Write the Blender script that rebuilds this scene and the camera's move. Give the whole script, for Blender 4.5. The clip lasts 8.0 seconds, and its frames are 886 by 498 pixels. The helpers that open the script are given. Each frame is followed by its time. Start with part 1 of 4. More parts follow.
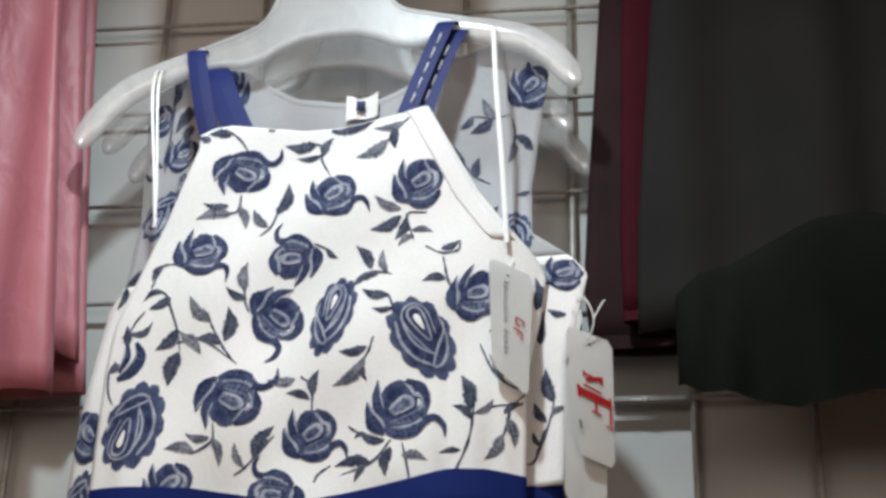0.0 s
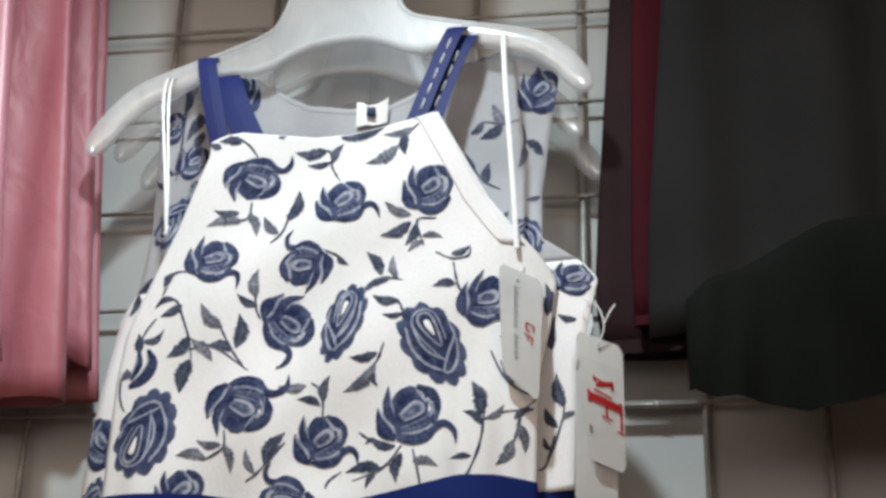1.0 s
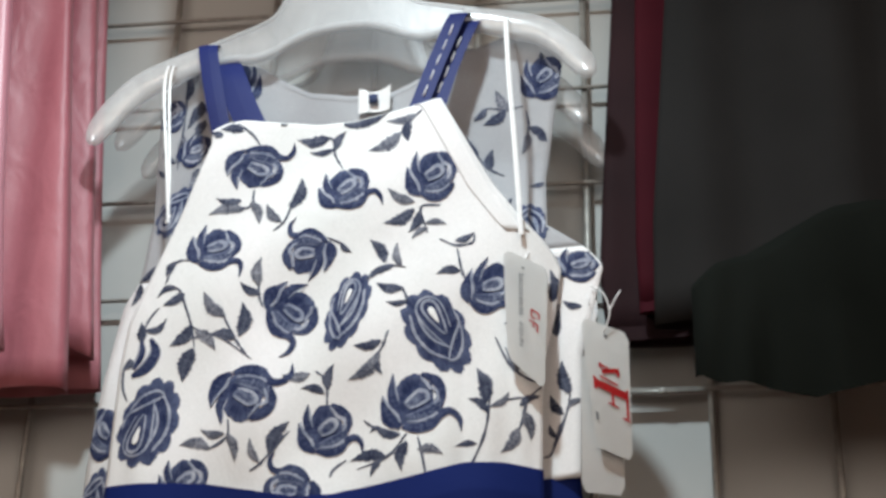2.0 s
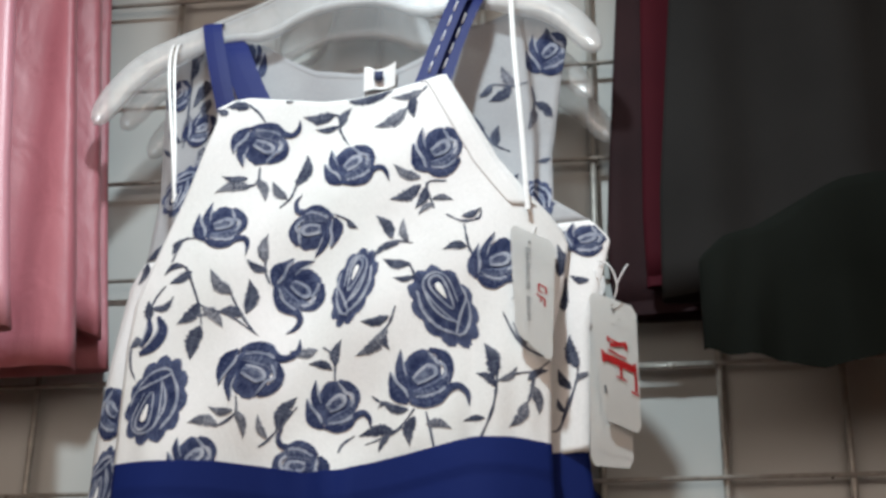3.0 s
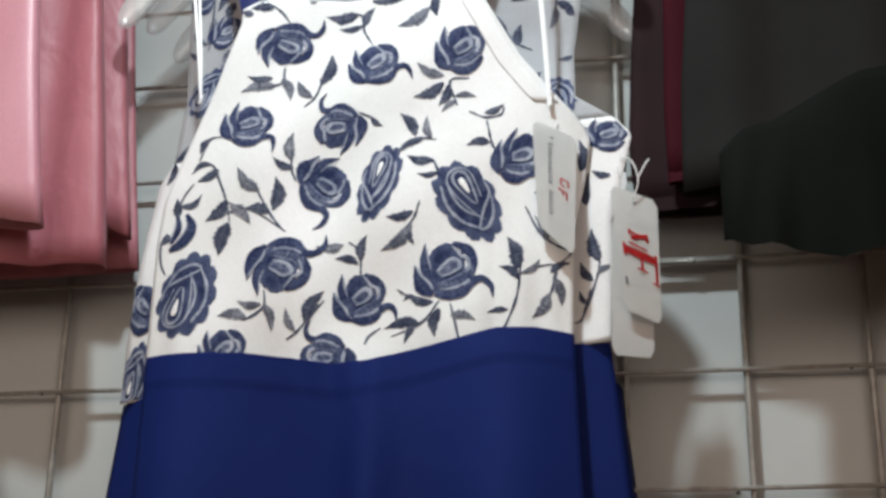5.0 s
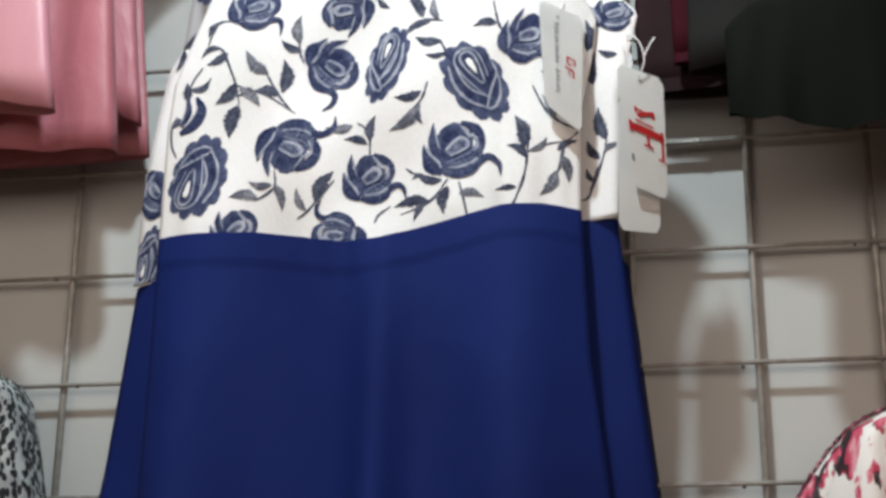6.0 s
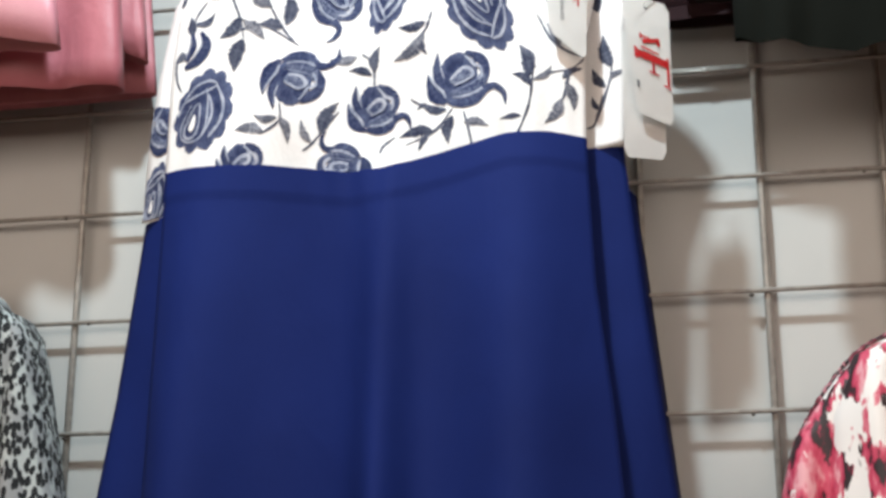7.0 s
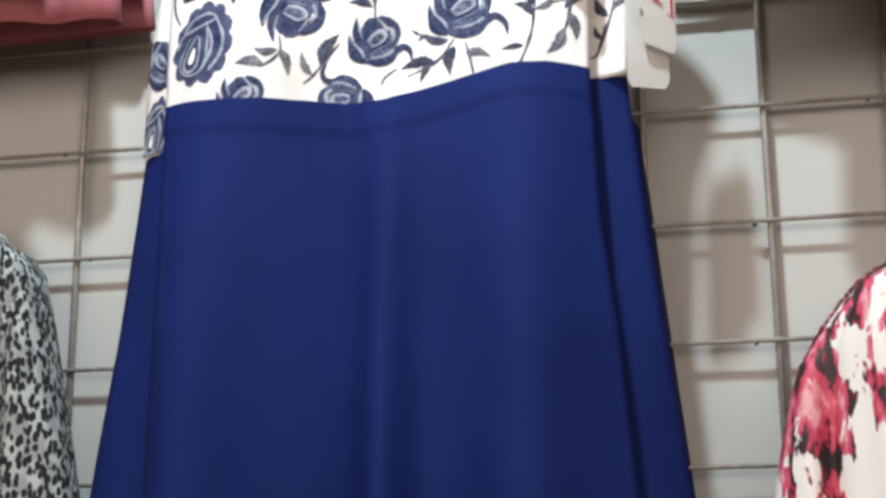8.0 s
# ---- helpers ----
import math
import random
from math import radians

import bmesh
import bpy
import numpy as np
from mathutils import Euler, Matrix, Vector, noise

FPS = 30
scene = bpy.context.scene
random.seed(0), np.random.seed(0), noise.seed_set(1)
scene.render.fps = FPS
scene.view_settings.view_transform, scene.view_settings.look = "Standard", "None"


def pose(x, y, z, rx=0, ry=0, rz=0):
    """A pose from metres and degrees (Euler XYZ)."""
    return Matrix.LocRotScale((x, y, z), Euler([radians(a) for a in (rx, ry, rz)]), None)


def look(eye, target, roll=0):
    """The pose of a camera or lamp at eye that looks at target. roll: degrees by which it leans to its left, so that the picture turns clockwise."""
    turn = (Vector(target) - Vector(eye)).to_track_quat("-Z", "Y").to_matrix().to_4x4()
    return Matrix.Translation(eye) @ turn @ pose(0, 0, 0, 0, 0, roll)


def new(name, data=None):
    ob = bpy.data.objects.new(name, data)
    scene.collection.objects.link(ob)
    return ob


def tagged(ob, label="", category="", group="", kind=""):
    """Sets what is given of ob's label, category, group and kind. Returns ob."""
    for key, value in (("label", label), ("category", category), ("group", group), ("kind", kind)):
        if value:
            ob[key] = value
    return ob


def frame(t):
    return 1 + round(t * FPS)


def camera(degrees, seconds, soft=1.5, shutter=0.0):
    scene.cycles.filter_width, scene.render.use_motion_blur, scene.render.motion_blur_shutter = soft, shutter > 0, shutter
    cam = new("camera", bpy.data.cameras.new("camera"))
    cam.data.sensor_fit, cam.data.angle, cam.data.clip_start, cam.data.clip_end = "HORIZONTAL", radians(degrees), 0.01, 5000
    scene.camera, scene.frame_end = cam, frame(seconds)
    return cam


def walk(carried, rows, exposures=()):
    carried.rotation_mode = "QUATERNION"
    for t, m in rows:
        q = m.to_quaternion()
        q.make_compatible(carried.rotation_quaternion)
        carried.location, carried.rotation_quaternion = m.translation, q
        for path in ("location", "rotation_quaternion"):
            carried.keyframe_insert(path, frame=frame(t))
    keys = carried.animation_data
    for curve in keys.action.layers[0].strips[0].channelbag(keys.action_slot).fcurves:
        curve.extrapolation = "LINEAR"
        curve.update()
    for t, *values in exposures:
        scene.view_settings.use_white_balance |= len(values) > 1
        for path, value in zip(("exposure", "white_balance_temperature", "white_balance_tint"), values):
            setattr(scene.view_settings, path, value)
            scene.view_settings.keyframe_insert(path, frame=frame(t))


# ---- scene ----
cam = camera(33.0, 8.0, soft=3.2)
PATH = [
    (0, (0.245, -1.234, 1.432), (0.009, 0.571, 2.26), 1.4),
    (0.5, (0.253, -1.239, 1.436), (-0.001, 0.566, 2.26), 1.7),
    (1, (0.253, -1.235, 1.434), (-0.009, 0.566, 2.265), 1.4),
    (1.5, (0.249, -1.231, 1.434), (-0.01, 0.572, 2.258), 1.2),
    (3, (0.245, -1.221, 1.423), (-0.022, 0.588, 2.232), 0.7),
    (3.5, (0.245, -1.218, 1.407), (-0.031, 0.602, 2.191), 0.5),
    (4, (0.245, -1.216, 1.397), (-0.039, 0.61, 2.163), 0.6),
    (5.5, (0.249, -1.23, 1.378), (-0.064, 0.624, 2.059), 0.6),
    (6, (0.244, -1.229, 1.351), (-0.07, 0.644, 1.978), 0.3),
    (6.5, (0.251, -1.221, 1.328), (-0.076, 0.661, 1.923), 0.3),
    (7, (0.259, -1.216, 1.324), (-0.093, 0.664, 1.908), -0.0),
    (7.5, (0.263, -1.221, 1.327), (-0.103, 0.664, 1.887), -0.3),
    (8, (0.252, -1.211, 1.314), (-0.098, 0.69, 1.829), -0.5),
]
EXPOSURE = [(0, -0.22), (1.5, -0.2), (5.5, -0.16), (6.0, 0.06), (6.5, 0.52), (8, 0.6)]
walk(cam, [(t, look(eye, target, roll)) for t, eye, target, roll in PATH], EXPOSURE)

# ---- light ----
world = bpy.data.worlds.new("world")
world.use_nodes = True
world.node_tree.nodes["Background"].inputs[0].default_value = (1, 0.85, 0.7, 1)
world.node_tree.nodes["Background"].inputs[1].default_value = 0.05
scene.world = world


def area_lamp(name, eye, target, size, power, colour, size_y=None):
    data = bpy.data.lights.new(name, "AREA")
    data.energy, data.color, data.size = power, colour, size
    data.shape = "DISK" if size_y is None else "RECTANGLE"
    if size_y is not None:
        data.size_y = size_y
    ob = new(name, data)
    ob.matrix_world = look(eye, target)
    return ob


key = bpy.data.lights.new("ceiling_spot_lamp", "SPOT")
key.energy, key.color, key.shadow_soft_size = 47, (0.83, 0.955, 1.0), 0.035
key.spot_size, key.spot_blend = radians(140), 1.0
new("ceiling_spot_lamp", key).matrix_world = look((0.0, -0.65, 2.57), (0.0, -0.47, 1.5))
# two unseen fill lamps added behind the camera to lift the shadows warmly
area_lamp("warm_fill_area", (-1.15, -2.9, 2.2), (-0.3, 0, 1.6), 2.0, 20, (1.0, 0.83, 0.71), 1.1)
area_lamp("warm_fill_area", (1.15, -2.9, 2.2), (0.3, 0, 1.6), 2.0, 20, (1.0, 0.83, 0.71), 1.1)


# ---- materials ----
def nodes_of(name):
    m = bpy.data.materials.new(name)
    m.use_nodes = True
    nt = m.node_tree
    return m, nt, nt.nodes["Principled BSDF"]


def add(nt, kind, **kw):
    n = nt.nodes.new(kind)
    for k, v in kw.items():
        n.inputs[k].default_value = v
    return n


def ramp(nt, fac, stops):
    r = nt.nodes.new("ShaderNodeValToRGB")
    els = r.color_ramp.elements
    while len(els) < len(stops):
        els.new(0.5)
    for e, (p, c) in zip(els, stops):
        e.position, e.color = p, (*c, 1)
    nt.links.new(fac, r.inputs[0])
    return r.outputs[0]


def place(nt, scale=(1, 1, 1)):
    g = nt.nodes.new("ShaderNodeNewGeometry")
    mp = nt.nodes.new("ShaderNodeMapping")
    mp.inputs["Scale"].default_value = scale
    nt.links.new(g.outputs["Position"], mp.inputs["Vector"])
    return mp.outputs[0]


def cloth(name, dark, light, rough=0.8, sheen=0.2, grain=900, blotch=14, bump=0.12, alpha=1.0, stretch=(1, 1, 1), metal=0.0, spec=0.3, sheer=0.0, crease=0.0):
    """Woven cloth: soft blotches between two tones, fine weave relief."""
    m, nt, b = nodes_of(name)
    big = add(nt, "ShaderNodeTexNoise", Scale=blotch, Detail=4.0)
    nt.links.new(place(nt, stretch), big.inputs["Vector"])
    fine = add(nt, "ShaderNodeTexNoise", Scale=grain, Detail=2.0)
    nt.links.new(place(nt), fine.inputs["Vector"])
    col = ramp(nt, big.outputs[0], [(0.3, dark), (0.7, light)])
    mix = nt.nodes.new("ShaderNodeMixRGB")
    mix.blend_type = "MULTIPLY"
    mix.inputs[0].default_value = 0.35
    nt.links.new(col, mix.inputs[1])
    nt.links.new(ramp(nt, fine.outputs[0], [(0.3, (0.7, 0.7, 0.7)), (0.7, (1, 1, 1))]), mix.inputs[2])
    nt.links.new(mix.outputs[0], b.inputs["Base Color"])
    bp = add(nt, "ShaderNodeBump", Strength=bump, Distance=0.001)
    nt.links.new(fine.outputs[0], bp.inputs["Height"])
    nt.links.new(bp.outputs[0], b.inputs["Normal"])
    b.inputs["Roughness"].default_value = rough
    b.inputs["Sheen Weight"].default_value = sheen
    b.inputs["Specular IOR Level"].default_value = spec
    b.inputs["Alpha"].default_value = alpha
    b.inputs["Metallic"].default_value = metal
    if crease:
        soft = add(nt, "ShaderNodeTexNoise", Scale=26, Detail=3.0, Distortion=0.6)
        nt.links.new(place(nt, (1, 1, 0.55)), soft.inputs["Vector"])
        folds = add(nt, "ShaderNodeBump", Strength=crease, Distance=0.006)
        nt.links.new(soft.outputs[0], folds.inputs["Height"])
        nt.links.new(folds.outputs[0], bp.inputs["Normal"])
    if sheer:
        glow = nt.nodes.new("ShaderNodeBsdfTranslucent")
        nt.links.new(mix.outputs[0], glow.inputs[0])
        blend = nt.nodes.new("ShaderNodeMixShader")
        blend.inputs[0].default_value = sheer
        nt.links.new(b.outputs[0], blend.inputs[1])
        nt.links.new(glow.outputs[0], blend.inputs[2])
        nt.links.new(blend.outputs[0], nt.nodes["Material Output"].inputs[0])
    return m


def plain(name, colour, rough=0.5, metal=0.0, spec=0.5, grain=60, vary=0.15):
    m, nt, b = nodes_of(name)
    n = add(nt, "ShaderNodeTexNoise", Scale=grain, Detail=5.0)
    nt.links.new(place(nt), n.inputs["Vector"])
    low = tuple(c * (1 - vary) for c in colour)
    nt.links.new(ramp(nt, n.outputs[0], [(0.35, low), (0.65, colour)]), b.inputs["Base Color"])
    b.inputs["Roughness"].default_value = rough
    b.inputs["Metallic"].default_value = metal
    b.inputs["Specular IOR Level"].default_value = spec
    return m


def stitched(name, dark, light, rim=0.5, rough=0.75):
    """Satin-stitch embroidery: threads that run from the rim inwards, in two tones with relief, paler where they end."""
    m, nt, b = nodes_of(name)
    uv = nt.nodes.new("ShaderNodeUVMap")
    w = add(nt, "ShaderNodeTexNoise", Scale=1.0, Detail=3.0, Roughness=0.65)
    nt.links.new(uv.outputs[0], w.inputs["Vector"])
    big = add(nt, "ShaderNodeTexNoise", Scale=90, Detail=2.0)
    nt.links.new(place(nt), big.inputs["Vector"])
    sep = nt.nodes.new("ShaderNodeSeparateXYZ")
    nt.links.new(uv.outputs[0], sep.inputs[0])
    edge = ramp(nt, sep.outputs[1], [(0.0, (0.25, 0.25, 0.25)), (0.55, (0.0, 0.0, 0.0)), (1.0, (rim, rim, rim))])
    terms = w.outputs[0]
    for src, k in ((big.outputs[0], 0.5), (edge, 0.35)):
        s = nt.nodes.new("ShaderNodeMath")
        s.operation = "MULTIPLY_ADD"
        s.inputs[1].default_value = k
        nt.links.new(src, s.inputs[0])
        nt.links.new(terms, s.inputs[2])
        terms = s.outputs[0]
    nt.links.new(ramp(nt, terms, [(0.70, dark), (1.0, light)]), b.inputs["Base Color"])
    bp = add(nt, "ShaderNodeBump", Strength=0.5, Distance=0.001)
    nt.links.new(w.outputs[0], bp.inputs["Height"])
    nt.links.new(bp.outputs[0], b.inputs["Normal"])
    b.inputs["Roughness"].default_value = rough
    b.inputs["Specular IOR Level"].default_value = 0.2
    return m


def spotted(name, ground, spots, third, scale, size, edge=0.05, stretch=(1, 1, 0.7)):
    """Printed cloth: uneven spots on a ground, with patches of a third tone."""
    m, nt, b = nodes_of(name)
    warp = add(nt, "ShaderNodeTexNoise", Scale=scale * 0.8, Detail=2.0)
    pos = place(nt, stretch)
    nt.links.new(pos, warp.inputs["Vector"])
    off = nt.nodes.new("ShaderNodeVectorMath")
    off.operation = "MULTIPLY_ADD"
    off.inputs[1].default_value = (0.5 / scale,) * 3
    nt.links.new(warp.outputs["Color"], off.inputs[0])
    nt.links.new(pos, off.inputs[2])
    v = add(nt, "ShaderNodeTexVoronoi", Scale=scale)
    nt.links.new(off.outputs[0], v.inputs["Vector"])
    n = add(nt, "ShaderNodeTexNoise", Scale=scale * 0.3, Detail=2.0)
    nt.links.new(pos, n.inputs["Vector"])
    ground_col = ramp(nt, n.outputs[0], [(0.45, ground), (0.55, third)])
    mix = nt.nodes.new("ShaderNodeMixRGB")
    nt.links.new(ramp(nt, v.outputs["Distance"], [(size, (1, 1, 1)), (size + edge, (0, 0, 0))]), mix.inputs[0])
    nt.links.new(ground_col, mix.inputs[1])
    mix.inputs[2].default_value = (*spots, 1)
    nt.links.new(mix.outputs[0], b.inputs["Base Color"])
    b.inputs["Roughness"].default_value = 0.75
    b.inputs["Specular IOR Level"].default_value = 0.25
    return m


WHITE = cloth("white_lace_cloth", (0.78, 0.80, 0.79), (0.865, 0.845, 0.855), 0.85, 0.05, 700, 9, 0.06, stretch=(1, 1, 0.4), crease=0.3)
SHEER = cloth("sheer_lace_cloth", (0.46, 0.47, 0.50), (0.58, 0.59, 0.62), 0.7, 0.0, 700, 12, alpha=0.66)
NAVY = cloth("navy_crepe", (0.0055, 0.015, 0.105), (0.0075, 0.020, 0.135), 0.75, 0.0, 1100, 7, spec=0.12, crease=0.2)
STRAP = cloth("navy_strap_cloth", (0.007, 0.014, 0.105), (0.010, 0.020, 0.135), 0.6, 0.0, 1100, 9)
STITCH = stitched("navy_embroidery", (0.007, 0.014, 0.060), (0.085, 0.105, 0.19))
LEAFST = stitched("slate_embroidery", (0.014, 0.020, 0.050), (0.15, 0.165, 0.22))
PALELEAF = stitched("grey_embroidery", (0.05, 0.056, 0.085), (0.34, 0.35, 0.40))
THREAD = stitched("pale_thread", (0.13, 0.16, 0.25), (0.52, 0.54, 0.61))
CENTRE = stitched("rose_heart_thread", (0.014, 0.024, 0.078), (0.20, 0.225, 0.31), 0.6)
WALL = plain("painted_wall", (0.50, 0.515, 0.505), 0.7, 0, 0.3, 5, 0.08)
WIRE = plain("coated_wire", (0.36, 0.35, 0.325), 0.4, 0.2, 0.5, 120, 0.3)
WELD = plain("worn_weld", (0.10, 0.09, 0.08), 0.6, 0.3, 0.4, 300, 0.4)
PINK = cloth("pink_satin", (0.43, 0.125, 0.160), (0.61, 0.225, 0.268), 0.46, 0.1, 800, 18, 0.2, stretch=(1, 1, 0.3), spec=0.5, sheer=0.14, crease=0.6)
# same pink satin, with the light on its front fold put into the colour
LITPINK = cloth("lit_pink_satin", (0.66, 0.27, 0.335), (0.76, 0.37, 0.44), 0.38, 0.0, 800, 16, 0.2, stretch=(1, 1, 0.25), spec=0.7, sheer=0.16)
CRIMSON = cloth("crimson_cloth", (0.035, 0.0035, 0.008), (0.055, 0.0055, 0.011), 0.8, 0.0, 900, 10, spec=0.1)
PLUM = cloth("plum_chiffon", (0.020, 0.010, 0.012), (0.034, 0.015, 0.018), 0.7, 0.0, 900, 10, alpha=0.86, spec=0.1)
BLACK = cloth("black_chiffon", (0.0140, 0.0136, 0.0136), (0.0195, 0.0188, 0.0188), 0.85, 0.0, 900, 8, spec=0.1)
RUFFLE = cloth("black_ruffle_cloth", (0.0050, 0.0062, 0.0050), (0.0082, 0.0097, 0.0082), 0.9, 0.0, 900, 8, spec=0.05)
CARD = plain("white_card", (0.80, 0.80, 0.79), 0.45, 0, 0.4, 30, 0.04)
RED = plain("red_ink", (0.62, 0.02, 0.025), 0.5, 0, 0.4, 200, 0.1)
INK = plain("grey_ink", (0.20, 0.21, 0.23), 0.6, 0, 0.3, 200, 0.2)
RIBBON = cloth("white_satin_ribbon", (0.85, 0.85, 0.86), (0.9, 0.9, 0.9), 0.3, 0.1, 900, 30, spec=0.6)
FLOOR = plain("floor_tile", (0.32, 0.24, 0.19), 0.4, 0, 0.5, 8, 0.3)
SHOP = plain("shop_wall", (0.42, 0.30, 0.23), 0.8, 0, 0.3, 3, 0.2)
CEIL = plain("ceiling_board", (0.6, 0.55, 0.5), 0.9, 0, 0.2, 6, 0.1)
ANIMAL = spotted("animal_print_cloth", (0.40, 0.44, 0.44), (0.012, 0.014, 0.016), (0.27, 0.29, 0.30), 235, 0.50, 0.06, (1, 1, 0.55))


def floral_print():
    m, nt, b = nodes_of("red_floral_print")
    pos = place(nt, (1, 1, 0.42))
    where = add(nt, "ShaderNodeTexNoise", Scale=27, Detail=4.0, Roughness=0.6)
    nt.links.new(pos, where.inputs["Vector"])
    tone = add(nt, "ShaderNodeTexNoise", Scale=70, Detail=3.0, Roughness=0.6)
    nt.links.new(pos, tone.inputs["Vector"])
    petals = ramp(nt, tone.outputs[0], [(0.445, (0.025, 0.014, 0.018)), (0.47, (0.13, 0.012, 0.03)), (0.49, (0.45, 0.035, 0.085)), (0.57, (0.58, 0.085, 0.15)), (0.66, (0.72, 0.36, 0.40))])
    a = nt.nodes.new("ShaderNodeMixRGB")
    a.inputs[1].default_value = (0.8, 0.78, 0.76, 1)
    nt.links.new(ramp(nt, where.outputs[0], [(0.500, (0, 0, 0)), (0.515, (1, 1, 1))]), a.inputs[0])
    nt.links.new(petals, a.inputs[2])
    nt.links.new(a.outputs[0], b.inputs["Base Color"])
    b.inputs["Roughness"].default_value = 0.6
    return m


FLORAL = floral_print()
PIPING = spotted("speckled_piping", (0.45, 0.20, 0.24), (0.03, 0.02, 0.025), (0.16, 0.03, 0.05), 260, 0.46, 0.08, (1, 1, 1))


def frosted(name, gloss, rough, milky, tone):
    """Clear moulded plastic, slightly milky: mostly see-through, a little light scattered inside, sharp gloss on top."""
    m, nt, b = nodes_of(name)
    n = add(nt, "ShaderNodeTexNoise", Scale=38, Detail=4.0, Distortion=0.8)
    nt.links.new(place(nt, (1, 1, 0.6)), n.inputs["Vector"])
    bp = add(nt, "ShaderNodeBump", Strength=0.14, Distance=0.002)
    nt.links.new(n.outputs[0], bp.inputs["Height"])
    b.inputs["Base Color"].default_value = (tone, tone * 1.015, tone * 1.03, 1)
    b.inputs["Roughness"].default_value = 0.5
    b.inputs["Specular IOR Level"].default_value = 0.0
    clear = nt.nodes.new("ShaderNodeBsdfTransparent")
    clear.inputs[0].default_value = (0.97, 0.975, 0.98, 1)
    milk = nt.nodes.new("ShaderNodeMixShader")
    nt.links.new(ramp(nt, n.outputs[0], [(0.3, (milky * 0.85,) * 3), (0.7, (milky * 1.15,) * 3)]), milk.inputs[0])
    nt.links.new(clear.outputs[0], milk.inputs[1])
    nt.links.new(b.outputs[0], milk.inputs[2])
    shine = add(nt, "ShaderNodeBsdfGlossy", Roughness=rough)
    shine.inputs[0].default_value = (1, 1, 1, 1)
    nt.links.new(bp.outputs[0], shine.inputs["Normal"])
    top = nt.nodes.new("ShaderNodeMixShader")
    top.inputs[0].default_value = gloss
    nt.links.new(milk.outputs[0], top.inputs[1])
    nt.links.new(shine.outputs[0], top.inputs[2])
    nt.links.new(top.outputs[0], nt.nodes["Material Output"].inputs[0])
    return m


PLASTIC = frosted("clear_plastic", 0.085, 0.19, 0.44, 0.84)
THIN = frosted("thin_milky_plastic", 0.008, 0.3, 0.24, 0.72)
CLEAR = frosted("thin_clear_plastic", 0.06, 0.19, 0.22, 0.78)
FROST = frosted("milky_plastic", 0.012, 0.3, 0.36, 0.72)


# ---- helpers of this scene ----
def thing(name, at, label, category, group="", kind=""):
    ob = new(name)
    ob.location = at
    ob.empty_display_size = 0.02
    return tagged(ob, label, category, group, kind)


def part(name, bm, material, parent, label="", smooth=True):
    me = bpy.data.meshes.new(name)
    bmesh.ops.recalc_face_normals(bm, faces=bm.faces)
    bm.to_mesh(me)
    bm.free()
    if smooth:
        me.shade_smooth()
    me.materials.append(material)
    ob = new(name, me)
    if parent is not None:
        ob.parent = parent
        if parent.type == "EMPTY":
            ob.matrix_parent_inverse = parent.matrix_basis.inverted() if parent.matrix_basis != Matrix() else Matrix.Translation(-Vector(parent.location))
    return tagged(ob, label)


def thick(ob, amount=0.001):
    """Gives a cloth sheet its thickness."""
    mod = ob.modifiers.new("thickness", "SOLIDIFY")
    mod.thickness, mod.offset = amount, 0.0
    return ob


def box(bm, x0, x1, y0, y1, z0, z1):
    r = bmesh.ops.create_cube(bm, size=1)
    for v in r["verts"]:
        v.co = Vector(((x0 + x1) / 2 + v.co.x * (x1 - x0), (y0 + y1) / 2 + v.co.y * (y1 - y0), (z0 + z1) / 2 + v.co.z * (z1 - z0)))
    return bm


def sheet(rows, closed=False, bm=None):
    """Quads over a list of rows of points."""
    bm = bm or bmesh.new()
    vs = [[bm.verts.new(p) for p in r] for r in rows]
    n = len(rows[0])
    for a, b in zip(vs, vs[1:]):
        for i in range(n if closed else n - 1):
            j = (i + 1) % n
            bm.faces.new((a[i], a[j], b[j], b[i]))
    return bm


def tube(bm, pts, radius, sides=8, flat=1.0):
    """A round rod along points; radius a number or one for each point; flat squeezes it in y."""
    rows = []
    pts = [Vector(p) for p in pts]
    for i, p in enumerate(pts):
        d = (pts[min(i + 1, len(pts) - 1)] - pts[max(i - 1, 0)]).normalized()
        side = d.cross(Vector((0, 1, 0)))
        side = side.normalized() if side.length > 1e-4 else Vector((1, 0, 0))
        up = side.cross(d).normalized()
        r = radius[i] if isinstance(radius, (list, tuple)) else radius
        rows.append([p + side * (r * math.cos(2 * math.pi * k / sides)) + up * (r * flat * math.sin(2 * math.pi * k / sides)) for k in range(sides)])
    sheet(rows, True, bm)
    bm.verts.ensure_lookup_table()
    n = len(bm.verts)
    bm.faces.new([bm.verts[n - sides + k] for k in range(sides)])
    first = n - sides * len(pts)
    bm.faces.new([bm.verts[first + k] for k in range(sides)])
    return bm


def smooth_line(pts, n=8):
    """Catmull-Rom through points of any dimension."""
    p = [np.array(q, float) for q in pts]
    p = [2 * p[0] - p[1]] + p + [2 * p[-1] - p[-2]]
    out = []
    for i in range(1, len(p) - 2):
        for k in range(n):
            t = k / n
            out.append(0.5 * (2 * p[i] + (p[i + 1] - p[i - 1]) * t + (2 * p[i - 1] - 5 * p[i] + 4 * p[i + 1] - p[i + 2]) * t * t + (3 * p[i] - p[i - 1] - 3 * p[i + 1] + p[i + 2]) * t ** 3))
    out.append(p[-2])
    return out


# ---- the room ----
def slab(name, x0, x1, y0, y1, z0, z1, material, label, category):
    ob = part(name, box(bmesh.new(), x0, x1, y0, y1, z0, z1), material, None, "", False)
    return tagged(ob, label, category, kind="structure")


